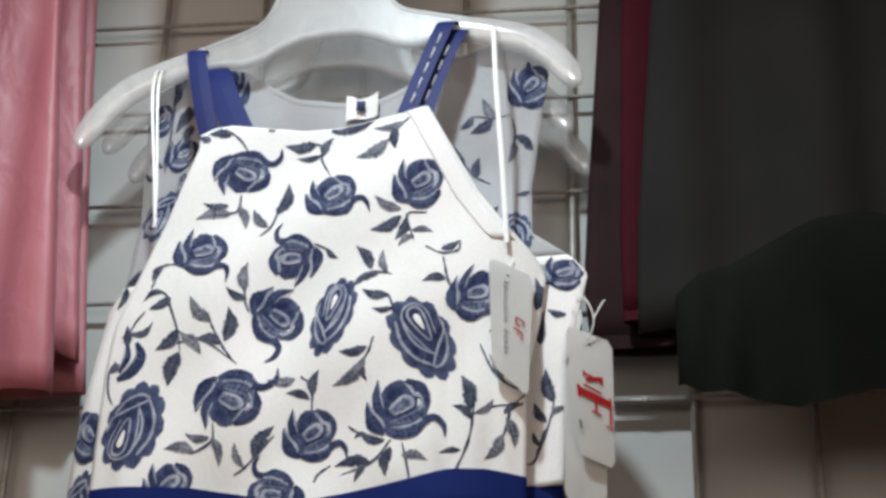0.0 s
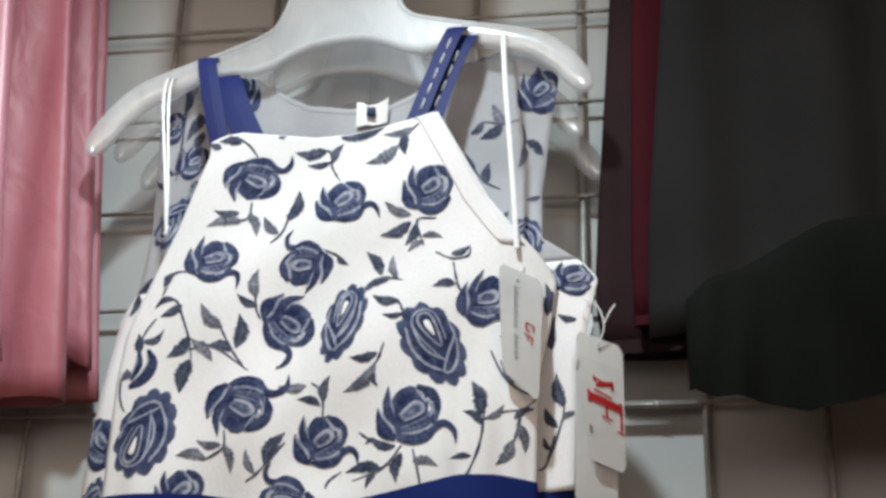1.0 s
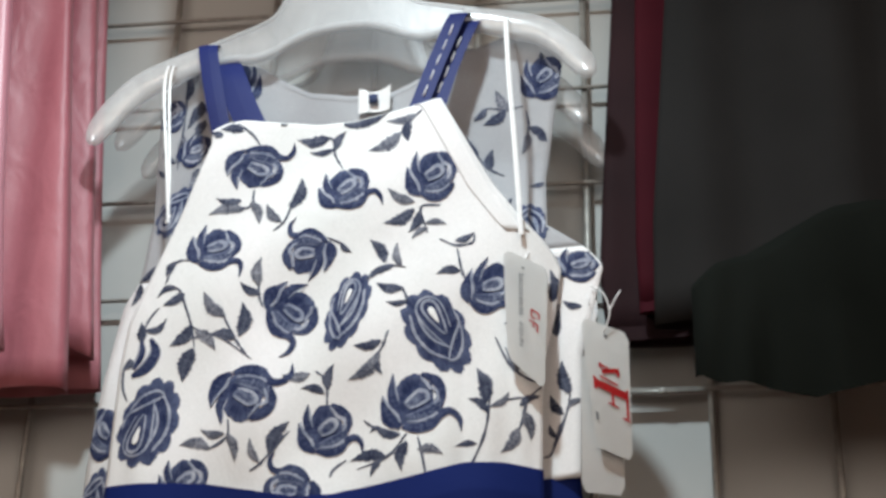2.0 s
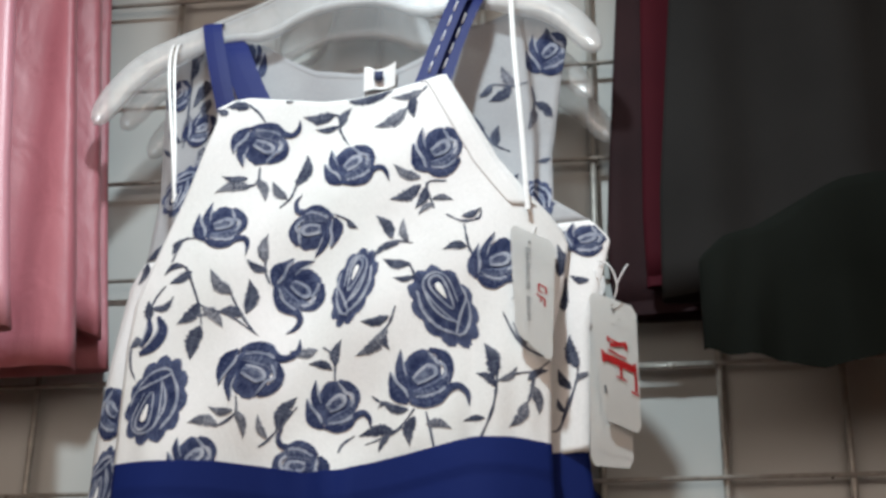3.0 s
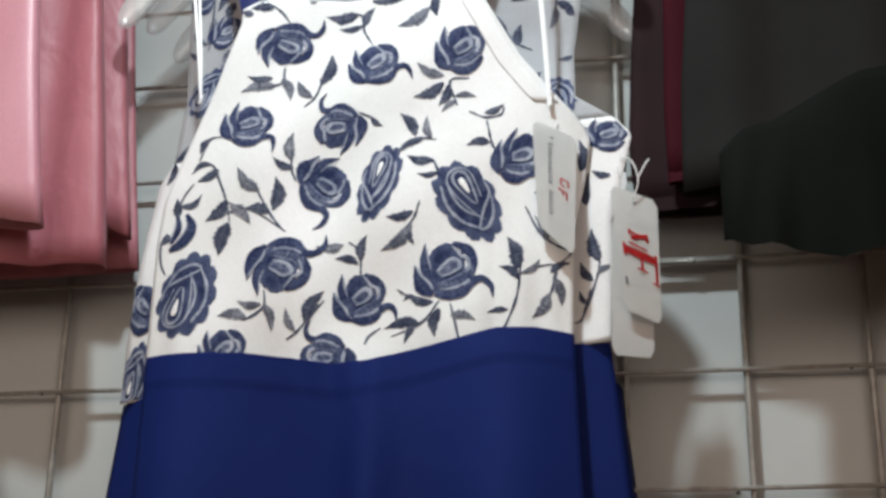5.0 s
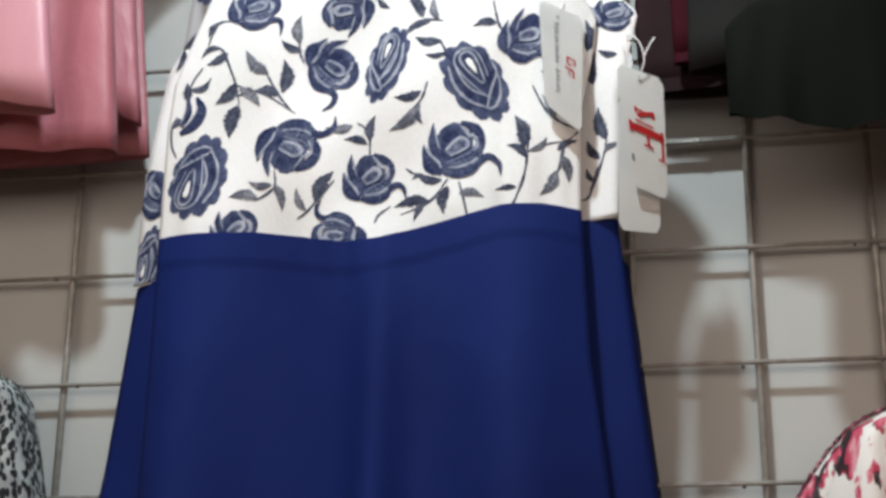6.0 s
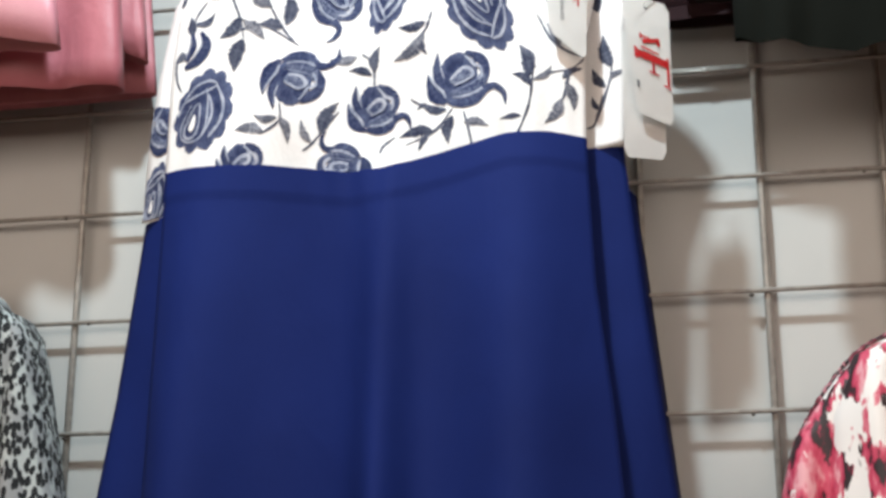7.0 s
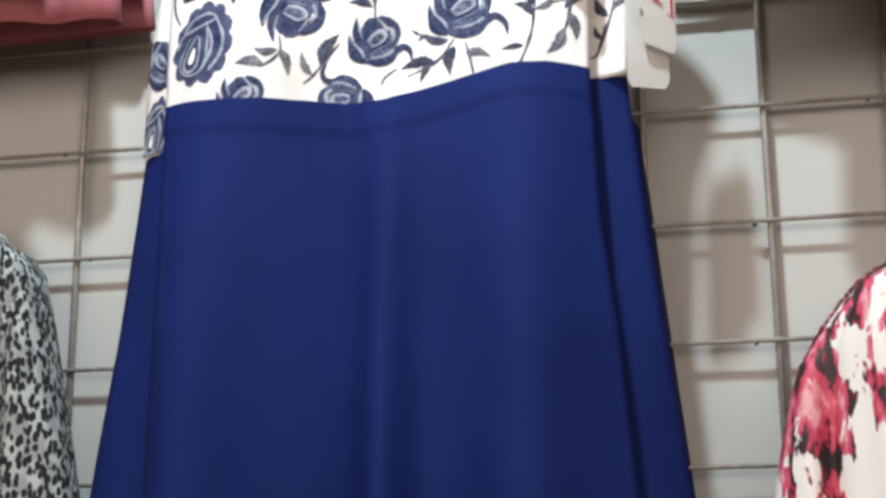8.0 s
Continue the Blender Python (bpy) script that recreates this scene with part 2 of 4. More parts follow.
slab("wall_north", -2.6, 2.6, 0.011, 0.14, 0, 2.8, WALL, "off-white painted shop wall behind the wire grid", "wall")
slab("wall_south", -2.6, 2.6, -3.6, -3.48, 0, 2.8, SHOP, "plain shop wall", "wall")
slab("wall_west", -2.6, -2.48, -3.48, 0.011, 0, 2.8, SHOP, "plain shop side wall", "wall")
slab("wall_east", 2.48, 2.6, -3.48, 0.011, 0, 2.8, SHOP, "plain shop side wall", "wall")
slab("floor", -2.6, 2.6, -3.6, 0.14, -0.1, 0, FLOOR, "brown tiled shop floor", "floor")
slab("ceiling", -2.6, 2.6, -3.6, 0.14, 2.8, 2.9, CEIL, "plain shop ceiling", "ceiling")


# ---- wire grid ----
def wire_grid():
    grid = thing("wire_grid_panel", (0, 0, 0.95), "pale coated wire display grid on the shop wall", "display grid")
    up = part("upright_wire", tube(bmesh.new(), [(0, 0, 0.95), (0, 0, 2.65)], 0.0031, 10), WIRE, grid)
    across = part("cross_wire", tube(bmesh.new(), [(-1.0, 0, 0), (1.0, 0, 0)], 0.0021, 8), WIRE, grid)
    weld = bmesh.new()
    bmesh.ops.create_icosphere(weld, subdivisions=1, radius=0.0026)
    for i in range(-10, 11):
        ob = up if i == -10 else up.copy()
        if i > -10:
            scene.collection.objects.link(ob)
        ob.location = (i * 0.101, 0, 0)
    for k in range(17):
        ob = across if k == 0 else across.copy()
        if k:
            scene.collection.objects.link(ob)
        ob.location = (0, -0.0048, 0.95 + 0.1 * k)
    first = part("weld_mark", weld, WELD, grid)
    rnd = random.Random(4)
    n = 0
    for i in range(-4, 6):
        for k in range(4, 16):
            if rnd.random() < 0.55:
                ob = first if n == 0 else first.copy()
                if n:
                    scene.collection.objects.link(ob)
                ob.location = (i * 0.101 + rnd.choice((-1, 1)) * rnd.uniform(0.0, 0.02), -0.005, 0.95 + 0.1 * k - rnd.uniform(0.0, 0.004))
                ob.scale = (rnd.uniform(0.5, 1.1), 0.8, rnd.uniform(0.4, 0.8))
                n += 1
    for sx in (-0.8, 0.0, 0.8):
        for z in (1.05, 2.55):
            part("wall_clip", box(bmesh.new(), sx + 0.02, sx + 0.04, -0.008, 0.011, z - 0.012, z + 0.012), WIRE, grid)
    return grid


wire_grid()


def display_arm(x, z, reach, label="chrome display arm hooked on the wire grid"):
    arm = thing("display_arm", (x, 0, z), label, "display arm", "display arms on the grid")
    part("arm_rod", tube(bmesh.new(), [(x, -0.004, z), (x, -reach * 0.5, z - 0.004), (x, -reach, z - 0.008), (x, -reach - 0.004, z + 0.014)], 0.004, 8), WIRE, arm)
    part("mount_plate", box(bmesh.new(), x - 0.02, x + 0.02, -0.011, -0.0065, z - 0.03, z + 0.03), WIRE, arm)
    return arm


display_arm(-0.016, 2.362, 0.125)


# ---- hangers ----
def hanger(cx, y, z, s, lean, label, drop=0.0, arms=PLASTIC, plate=FROST):
    """Clear moulded hanger: two drooping arms, a broad neck and a hook. z is the hook's seat."""
    top = thing("hanger", (cx, y, z - drop), label, "hanger", "clear hangers on the display arm")
    seat, z = z, z - drop
    # the flat plate: broad neck above, arched underside, running out into the arms
    over = smooth_line([(0.0, -0.058), (0.022, -0.064), (0.037, -0.086), (0.045, -0.116), (0.053, -0.146), (0.066, -0.166), (0.098, -0.178), (0.128, -0.187)], 5)
    under = smooth_line([(0.0, -0.188), (0.025, -0.190), (0.045, -0.197), (0.062, -0.206), (0.080, -0.210), (0.100, -0.208), (0.128, -0.211)], 5)
    upper = lambda x: float(np.interp(x, [p[0] for p in over], [p[1] for p in over]))
    lower = lambda x: float(np.interp(x, [p[0] for p in under], [p[1] for p in under]))
    xs = [0.128 * k / 40 for k in range(-40, 41)]

    def at(x, dz, dy=0.0):
        return (cx + x * s, y + dy, z + dz * s + lean * x)

    bm = bmesh.new()
    for dy in (-0.0022, 0.0022):
        sheet([[at(x, upper(abs(x)) * (1 - v) + lower(abs(x)) * v, dy) for x in xs] for v in (0, 0.25, 0.5, 0.75, 1)], False, bm)
    part("neck", bm, plate, top, "broad flat milky neck")
    part("rim", tube(bmesh.new(), [at(x, lower(abs(x)) + 0.0035) for x in xs], 0.0042 * s, 8, 1.3), plate, top)
    for side in (-1, 1):
        part("rim", tube(bmesh.new(), [at(side * p[0], p[1] - 0.002) for p in over], 0.0028 * s, 8, 1.5), plate, top)
        line = smooth_line([(0.112, -0.195, 0.0110), (0.128, -0.199, 0.0125), (0.155, -0.208, 0.0138), (0.182, -0.219, 0.0140), (0.203, -0.237, 0.0134), (0.216, -0.254, 0.0125), (0.222, -0.264, 0.0100), (0.2255, -0.270, 0.006), (0.227, -0.2725, 0.001)], 5)
        part("arm", tube(bmesh.new(), [at(side * p[0], p[1]) for p in line], [p[2] * s for p in line], 16, 0.6), arms, top)
    loop = [(cx, y, z - 0.065 * s), (cx, y, seat - 0.03)]
    loop += [(cx + 0.017 * math.sin(a), y, seat - 0.0105 + 0.017 * -math.cos(a)) for a in [math.pi * (0.25 + 1.35 * k / 12) for k in range(13)]]
    part("hook", tube(bmesh.new(), loop, 0.0022, 8), WIRE, top, "thin steel hook")
    return top


hanger(-0.014, -0.090, 2.362, 1.0, 0.095, "clear frosted plastic hanger holding the front dress")
hanger(-0.012, -0.055, 2.355, 0.95, 0.01, "clear frosted plastic hanger behind the front one", 0.014, CLEAR, THIN)
hanger(0.004, -0.022, 2.355, 0.95, -0.02, "clear frosted plastic hanger close to the wall", 0.034, CLEAR, THIN)


# ---- dress surfaces ----
def table(*pairs):
    a = sorted(pairs)
    xs, ys = [p[0] for p in a], [p[1] for p in a]
    return lambda v: float(np.interp(v, xs, ys))


front_left = table((1.70, -0.178), (1.806, -0.177), (1.846, -0.176), (1.887, -0.172), (1.928, -0.158), (1.986, -0.137), (2.06, -0.113))
front_right = table((1.70, 0.167), (1.824, 0.169), (1.873, 0.179), (1.912, 0.184), (1.924, 0.180), (1.939, 0.169), (1.956, 0.153), (1.989, 0.129), (2.035, 0.105), (2.085, 0.080))
front_top = table((-0.13, 2.050), (-0.113, 2.053), (-0.100, 2.059), (-0.085, 2.0605), (-0.060, 2.057), (-0.021, 2.0535), (0.010, 2.056), (0.035, 2.062), (0.056, 2.067), (0.08, 2.074))
front_waist = table((-0.187, 1.739), (-0.092, 1.7365), (-0.055, 1.731), (-0.019, 1.7245), (0.012, 1.7255), (0.043, 1.733), (0.087, 1.743), (0.109, 1.748), (0.139, 1.749), (0.167, 1.746))


def bump_at(x, c, w):
    return math.exp(-((x - c) / w) ** 2)


def front_y(x, z):
    s = (x + 0.008) / 0.188
    soft = 0.004 * math.sin(x * 55 + z * 20) * min(1, max(0, (1.95 - z) * 5)) + 0.0025 * math.sin(x * 31 - z * 47)
    low = min(1.0, max(0.0, (1.90 - z) * 9))
    soft += low * (0.0035 * bump_at(x, 0.128, 0.009) - 0.003 * bump_at(x, 0.108, 0.008) + 0.003 * bump_at(x, 0.152, 0.006) + 0.003 * bump_at(x, -0.150, 0.010)) * 2
    return -0.113 - 0.017 * max(0.0, 1 - s ** 6) - soft * max(0.0, 1 - s * s)


back_left = table((1.70, -0.224), (1.787, -0.220), (1.858, -0.212), (1.921, -0.202), (1.942, -0.188), (1.997, -0.180), (2.115, -0.186), (2.16, -0.170))
back_right = table((1.70, 0.195), (1.839, 0.199), (1.883, 0.210), (1.917, 0.218), (1.938, 0.204), (1.961, 0.172), (2.013, 0.170), (2.069, 0.177), (2.144, 0.188), (2.16, 0.186))
back_neck = table((-0.19, 2.15), (-0.15, 2.16), (-0.093, 2.152), (-0.07, 2.135), (-0.043, 2.119), (-0.006, 2.113), (0.031, 2.117), (0.066, 2.132), (0.097, 2.154), (0.14, 2.170), (0.19, 2.166))
back_waist = table((-0.224, 1.722), (-0.19, 1.724), (0.0, 1.735), (0.195, 1.747))


def back_y(x, z):
    s = (x + 0.01) / 0.21
    low = min(1.0, max(0.2, (2.06 - z) / 0.10))
    return -0.058 - 0.052 * low * max(0.0, x / 0.2) ** 2 - 0.014 * max(0.0, 1 - s ** 4) - 0.002 * math.sin(x * 60 + z * 25)


def panel(left, right, top, low, depth, n=60, m=60, lo=1.735, hi=2.075):
    rows = []
    for j in range(m + 1):
        v = j / m
        zz = lo + (hi - lo) * v
        row = []
        for i in range(n + 1):
            x = left(zz) + (right(zz) - left(zz)) * i / n
            z = low(x) + (top(x) - low(x)) * v
            row.append((x, depth(x, z), z))
        rows.append(row)
    return rows


def skirt(left, right, top, depth, fold, low, back, n=90, m=70, band_proud=0.0, bulge=0.036):
    """Closed skirt: folded front, plainer back, hem at the bottom."""
    rows = []
    for j in range(m + 1):
        v = (j / m) ** 1.7
        row = []
        for i in range(n + 1):
            u = i / n
            zz = 1.745 + (low - 1.745) * v
            x = left(zz) + (right(zz) - left(zz)) * u
            z = top(x) + (low - top(x)) * v
            s = 2 * u - 1
            proud = band_proud * min(1.0, max(0.0, (z - top(x) + 0.0270) / 0.004))
            row.append((x, depth - proud - bulge * max(0, 1 - abs(s) ** 5) + fold(x, v), z))
        for i in range(n - 1, 0, -1):
            u = i / n
            zz = 1.745 + (low - 1.745) * v
            x = left(zz) + (right(zz) - left(zz)) * u
            z = top(x) + (low - top(x)) * v
            row.append((x, depth + back, z))
        rows.append(row)
    return sheet(rows, True)


def front_fold(x, v):
    a = 0.005 + 0.056 * v ** 0.85
    gather = 0.0012 * math.sin(x * 260) * bump_at(x, -0.012, 0.035) * max(0.0, 1 - 14 * v)
    ridges = 0.9 * bump_at(x, 0.012 - 0.010 * v, 0.020) + 1.0 * bump_at(x, 0.115, 0.042) + 0.9 * bump_at(x, -0.150 - 0.012 * v, 0.040)
    return gather + 0.022 * v - a * ridges + a * 0.42 * bump_at(x, -0.065, 0.045)


def side_fold(x, v):
    return -0.010 * v * math.sin(x * 70) - 0.052 * max(0.0, x / 0.2) ** 2 * max(0.0, 1 - 1.6 * v)


# ---- embroidery ----
class Cloth_map:
    """Places flat shapes (x, z) on a dress surface, raised by a thread's thickness."""

    def __init__(self, depth, lift, left, right, top, low):
        self.depth, self.lift, self.left, self.right, self.top, self.low = depth, lift, left, right, top, low

    def at(self, x, z, h):
        x = min(max(x, self.left(z) + 0.0012), self.right(z) - 0.0012)
        z = min(max(z, self.low(x) + 0.0015), self.top(x) - 0.001)
        return (x, self.depth(x, z) - self.lift - 0.5 * h, z)


FRONT = Cloth_map(front_y, 0.0009, front_left, front_right, front_top, front_waist)
BACK = Cloth_map(back_y, 0.0009, back_left, back_right, back_neck, back_waist)


def blob(bm, on, outline, h):
    """Filled outline, with inner rings so that it follows the cloth; UV runs along the rim and inwards."""
    cx = sum(p[0] for p in outline) / len(outline)
    cz = sum(p[1] for p in outline) / len(outline)
    n = len(outline)
    run = [0.0]
    for i in range(n):
        p, q = outline[i], outline[(i + 1) % n]
        run.append(run[-1] + math.hypot(q[0] - p[0], q[1] - p[1]) * 1100)
    layer = bm.loops.layers.uv.verify()
    rings = ((1.0, 0.0), (0.86, 0.0005), (0.5, 0.0006), (0.12, 0.0006))
    rows = [[bm.verts.new(on.at(cx + (x - cx) * f, cz + (z - cz) * f, h + dh)) for x, z in outline] for f, dh in rings]
    for k in range(3):
        for i in range(n):
            j = (i + 1) % n
            face = bm.faces.new((rows[k][i], rows[k][j], rows[k + 1][j], rows[k + 1][i]))
            for loop, u, v in zip(face.loops, (run[i], run[i + 1], run[i + 1], run[i]), (rings[k][0], rings[k][0], rings[k + 1][0], rings[k + 1][0])):
                loop[layer].uv = (u, v)
    bm.faces.new(rows[3])


def strip(bm, on, one, two, h):
    """Fills the space between two edge lines; UV runs along the edge and from the middle (0) to both rims (1)."""
    layer = bm.loops.layers.uv.verify()
    across = ((0.0, 1.0, 0.0), (0.2, 0.6, 0.0005), (0.5, 0.0, 0.0006), (0.8, 0.6, 0.0005), (1.0, 1.0, 0.0))
    rows, run = [], [0.0]
    for k, (p, q) in enumerate(zip(one, two)):
        rows.append([bm.verts.new(on.at(p[0] + (q[0] - p[0]) * f, p[1] + (q[1] - p[1]) * f, h + dh)) for f, _, dh in across])
        if k:
            run.append(run[-1] + 550 * (math.dist(p, one[k - 1]) + math.dist(q, two[k - 1])))
    for k in range(len(rows) - 1):
        for i in range(4):
            face = bm.faces.new((rows[k][i], rows[k][i + 1], rows[k + 1][i + 1], rows[k + 1][i]))
            for loop, u, v in zip(face.loops, (run[k], run[k], run[k + 1], run[k + 1]), (across[i][1], across[i + 1][1], across[i + 1][1], across[i][1])):
                loop[layer].uv = (u, v)


def ribbon(bm, on, line, width, h, fringe=0.0, side=1, seed=1):
    """A stitched line along (x, z) points; thins out at both ends; fringe adds single stitches that stand off to one side."""
    rows = []
    n = len(line)
    rnd = random.Random(seed)
    for i, (x, z) in enumerate(line):
        a, b = line[max(i - 1, 0)], line[min(i + 1, n - 1)]
        dx, dz = b[0] - a[0], b[1] - a[1]
        q = math.hypot(dx, dz) or 1
        w = width * (0.35 + 0.65 * math.sin(math.pi * (i + 0.5) / n) ** 0.6) / 2
        w *= 1 + 0.28 * math.sin(i * 2.7 + x * 900)
        nx, nz = -dz / q, dx / q
        rows.append([on.at(x + nx * w, z + nz * w, h), on.at(x, z, h + 0.0004), on.at(x - nx * w, z - nz * w, h)])
        if fringe and 0 < i < n - 1:
            f = side * (w + fringe * rnd.uniform(0.15, 1.0))
            tx, tz = dx / q * 0.00042, dz / q * 0.00042
            bm.faces.new([bm.verts.new(on.at(px, pz, h + 0.0001)) for px, pz in ((x - tx, z - tz), (x + tx, z + tz), (x + tx * 0.4 + nx * f, z + tz * 0.4 + nz * f), (x - tx * 0.4 + nx * f, z - tz * 0.4 + nz * f))])
    sheet(rows, False, bm)


def rose(on, owner, x, z, rx, rz, turn=0, flip=1, tail=None, seed=1):
    """An open embroidered rose: two wrapped petals, a round body, a scalloped collar, a skirt petal with a curled tail, pale fringed lines."""
    rnd = random.Random(seed * 7 + 3)
    c, s = math.cos(radians(turn)), math.sin(radians(turn))

    def w(p):
        u, v = p[0] * rx * flip, p[1] * rz
        return (x + u * c - v * s, z + u * s + v * c)

    def wl(pts):
        return [w(p) for p in pts]

    def vary(p, amount=0.03):
        return (p[0] + rnd.uniform(-amount, amount), p[1] + rnd.uniform(-amount, amount))

    def petal(spine, widths, h=0.0005, material=None, ragged=0.07, lobes=0.0):
        """A petal along a smooth spine with a width for each of its points, ragged like stitches, lobed on its outer side."""
        line = smooth_line([(*vary(p), wd) for p, wd in zip(spine, widths)], 9)
        edges = ([], [])
        n = len(line)
        for k in range(n):
            a, b = line[max(k - 1, 0)], line[min(k + 1, n - 1)]
            dx, dz = b[0] - a[0], b[1] - a[1]
            q = math.hypot(dx, dz) or 1
            for side, edge in ((1, edges[0]), (-1, edges[1])):
                wd = side * line[k][2] / 2 * (1 + ragged * rnd.uniform(-1, 1))
                if side == 1 and lobes:
                    wd *= 1 + lobes * (abs(math.sin(math.pi * 3 * k / n)) - 0.5)
                edge.append((line[k][0] - dz / q * wd, line[k][1] + dx / q * wd))
        bm = bmesh.new()
        strip(bm, on, wl(edges[0]), wl(edges[1]), h)
        part("rose_petal", bm, material or STITCH, owner)

    body = bmesh.new()
    bud = []
    for k in range(80):
        a = 2 * math.pi * k / 80
        r = 1 + 0.05 * abs(math.sin(3.5 * a + seed)) + 0.025 * rnd.uniform(-1, 1)
        bud.append((0.02 + 0.62 * r * math.cos(a), 0.08 + 0.88 * r * math.sin(a)))
    blob(body, on, wl(bud), 0.0)
    ob = part("rose", body, STITCH, owner)
    petal([(-0.34, -0.82), (-0.72, -0.55), (-0.88, -0.12), (-1.0, 0.30)], (0.16, 0.48, 0.34, 0.03))
    petal([(-0.34, -0.50), (-0.58, -0.02), (-0.72, 0.42), (-0.68, 0.98)], (0.12, 0.30, 0.26, 0.03), 0.0004)
    petal([(0.86, -0.16), (0.90, 0.34), (0.66, 0.76), (0.22, 0.96)], (0.10, 0.32, 0.36, 0.16), 0.0003, None, 0.07, -0.5)
    petal([(-0.20, -0.52), (0.28, -0.44), (0.66, -0.18), (0.78, 0.24)], (0.18, 0.46, 0.40, 0.16), 0.0008, CENTRE)
    skirt_line = [(-0.32, -0.78), (0.12, -0.82), (0.56, -0.70), (0.86, -0.36)]
    if tail:
        petal(skirt_line + [(1.20, -0.26), (1.46, -0.50), (1.52, -0.92)], (0.10, 0.36, 0.40, 0.30, 0.24, 0.18, 0.02), 0.0009)
    else:
        petal(skirt_line + [(0.98, -0.20)], (0.10, 0.36, 0.40, 0.24, 0.03), 0.0009)
    heart = bmesh.new()
    oval = []
    for k in range(40):
        a = 2 * math.pi * k / 40
        q = 1 + 0.07 * rnd.uniform(-1, 1)
        u, v = 0.40 * q * math.cos(a), 0.24 * q * math.sin(a)
        oval.append((0.12 + 0.87 * u - 0.5 * v, 0.12 + 0.5 * u + 0.87 * v))
    blob(heart, on, wl(oval), 0.0013)
    part("rose_heart", heart, CENTRE, owner)

    def thread(pts, width, h, fringe=0.0, side=1):
        bm = bmesh.new()
        ribbon(bm, on, wl([tuple(q) for q in smooth_line([vary(p, 0.02) for p in pts], 10)]), width, h, fringe, side * flip, seed)
        part("pale_thread", bm, THREAD, owner)

    thread([(-0.97, 0.26), (-0.78, -0.06), (-0.50, -0.36), (-0.38, -0.66)], 0.0019, 0.0017, 0.0012)
    thread([(-0.60, 0.84), (-0.56, 0.44), (-0.44, 0.10)], 0.0011, 0.0016)
    thread([(0.20, 0.90), (0.42, 0.66), (0.52, 0.52), (0.74, 0.44), (0.80, 0.16), (0.70, -0.06)], 0.0017, 0.0017, 0.0016, -1)
    thread([(-0.26, 0.02), (-0.04, 0.26), (0.22, 0.46), (0.46, 0.38), (0.48, 0.16), (0.26, -0.06), (-0.10, -0.22)], 0.0018, 0.0021, 0.0022, -1)
    thread([(-0.16, -0.62), (0.24, -0.60), (0.58, -0.46), (0.78, -0.26)], 0.0013, 0.0019, 0.0022, -1)
    return ob


def folded_rose(on, owner, x, z, rx, rz, turn=0, flip=1, seed=1):
    """A closed rose seen from the side: scalloped egg, a white drop low down, pale rings and arcs that gather towards its top."""
    rnd = random.Random(seed * 5 + 1)
    c, s = math.cos(radians(turn)), math.sin(radians(turn))

    def w(p):
        u, v = p[0] * rx * flip, p[1] * rz
        return (x + u * c - v * s, z + u * s + v * c)

    body = bmesh.new()
    ring = []
    for k in range(132):
        a = 2 * math.pi * k / 132
        r = 0.86 + 0.15 * abs(math.sin(a * 5.5 + seed)) ** 0.7 + 0.02 * rnd.uniform(-1, 1)
        ring.append(w((r * math.cos(a) * (1 - 0.10 * math.sin(a)), r * math.sin(a))))
    blob(body, on, ring, 0.0)
    ob = part("rose", body, STITCH, owner)

    def thread(pts, width, h, fringe=0.0, side=1):
        bm = bmesh.new()
        ribbon(bm, on, [w(tuple(q)) for q in smooth_line(pts, 9)], width, h, fringe, side * flip, seed)
        part("pale_thread", bm, THREAD, owner)

    def drop(cu, cv, a, b, width, first=-2.9, last=2.9):
        """A drop-shaped ring with its point upwards, open there."""
        pts = []
        for t in np.linspace(first, last, 14):
            up = (1 + math.cos(t)) / 2
            pts.append((cu + a * math.sin(t) * (0.35 + 0.65 * up), cv - b * math.cos(t) * (1.0 if math.cos(t) > 0 else 1.5)))
        thread(pts, width * 0.8, 0.0013, 0.0008, 1)

    drop(-0.20, -0.36, 0.36, 0.34, 0.0021)
    drop(-0.16, -0.26, 0.62, 0.52, 0.0017, -2.0, 2.95)
    thread([(0.02, 0.38), (0.28, 0.10), (0.36, -0.22), (0.28, -0.58)], 0.0017, 0.0014, 0.0012, -1)
    thread([(0.20, 0.62), (0.58, 0.28), (0.70, -0.16), (0.50, -0.60)], 0.0023, 0.0015, 0.0016, -1)
    thread([(-0.78, 0.14), (-0.50, 0.48), (-0.10, 0.68), (0.20, 0.66)], 0.0019, 0.0015, 0.0014, 1)
    thread([(0.20, 0.64), (-0.08, 0.44), (-0.44, 0.24), (-0.78, 0.06), (-0.84, -0.24)], 0.0017, 0.0015, 0.0010, -1)
    eye = bmesh.new()
    spot = []
    for k in range(20):
        t = 2 * math.pi * k / 20
        up = (1 + math.cos(t)) / 2
        spot.append(w((-0.20 + 0.15 * math.sin(t) * (0.4 + 0.6 * up), -0.38 - (0.15 if math.cos(t) > 0 else 0.24) * math.cos(t))))
    blob(eye, on, spot, 0.0013)
    part("rose_eye", eye, RIBBON, owner)
    return ob


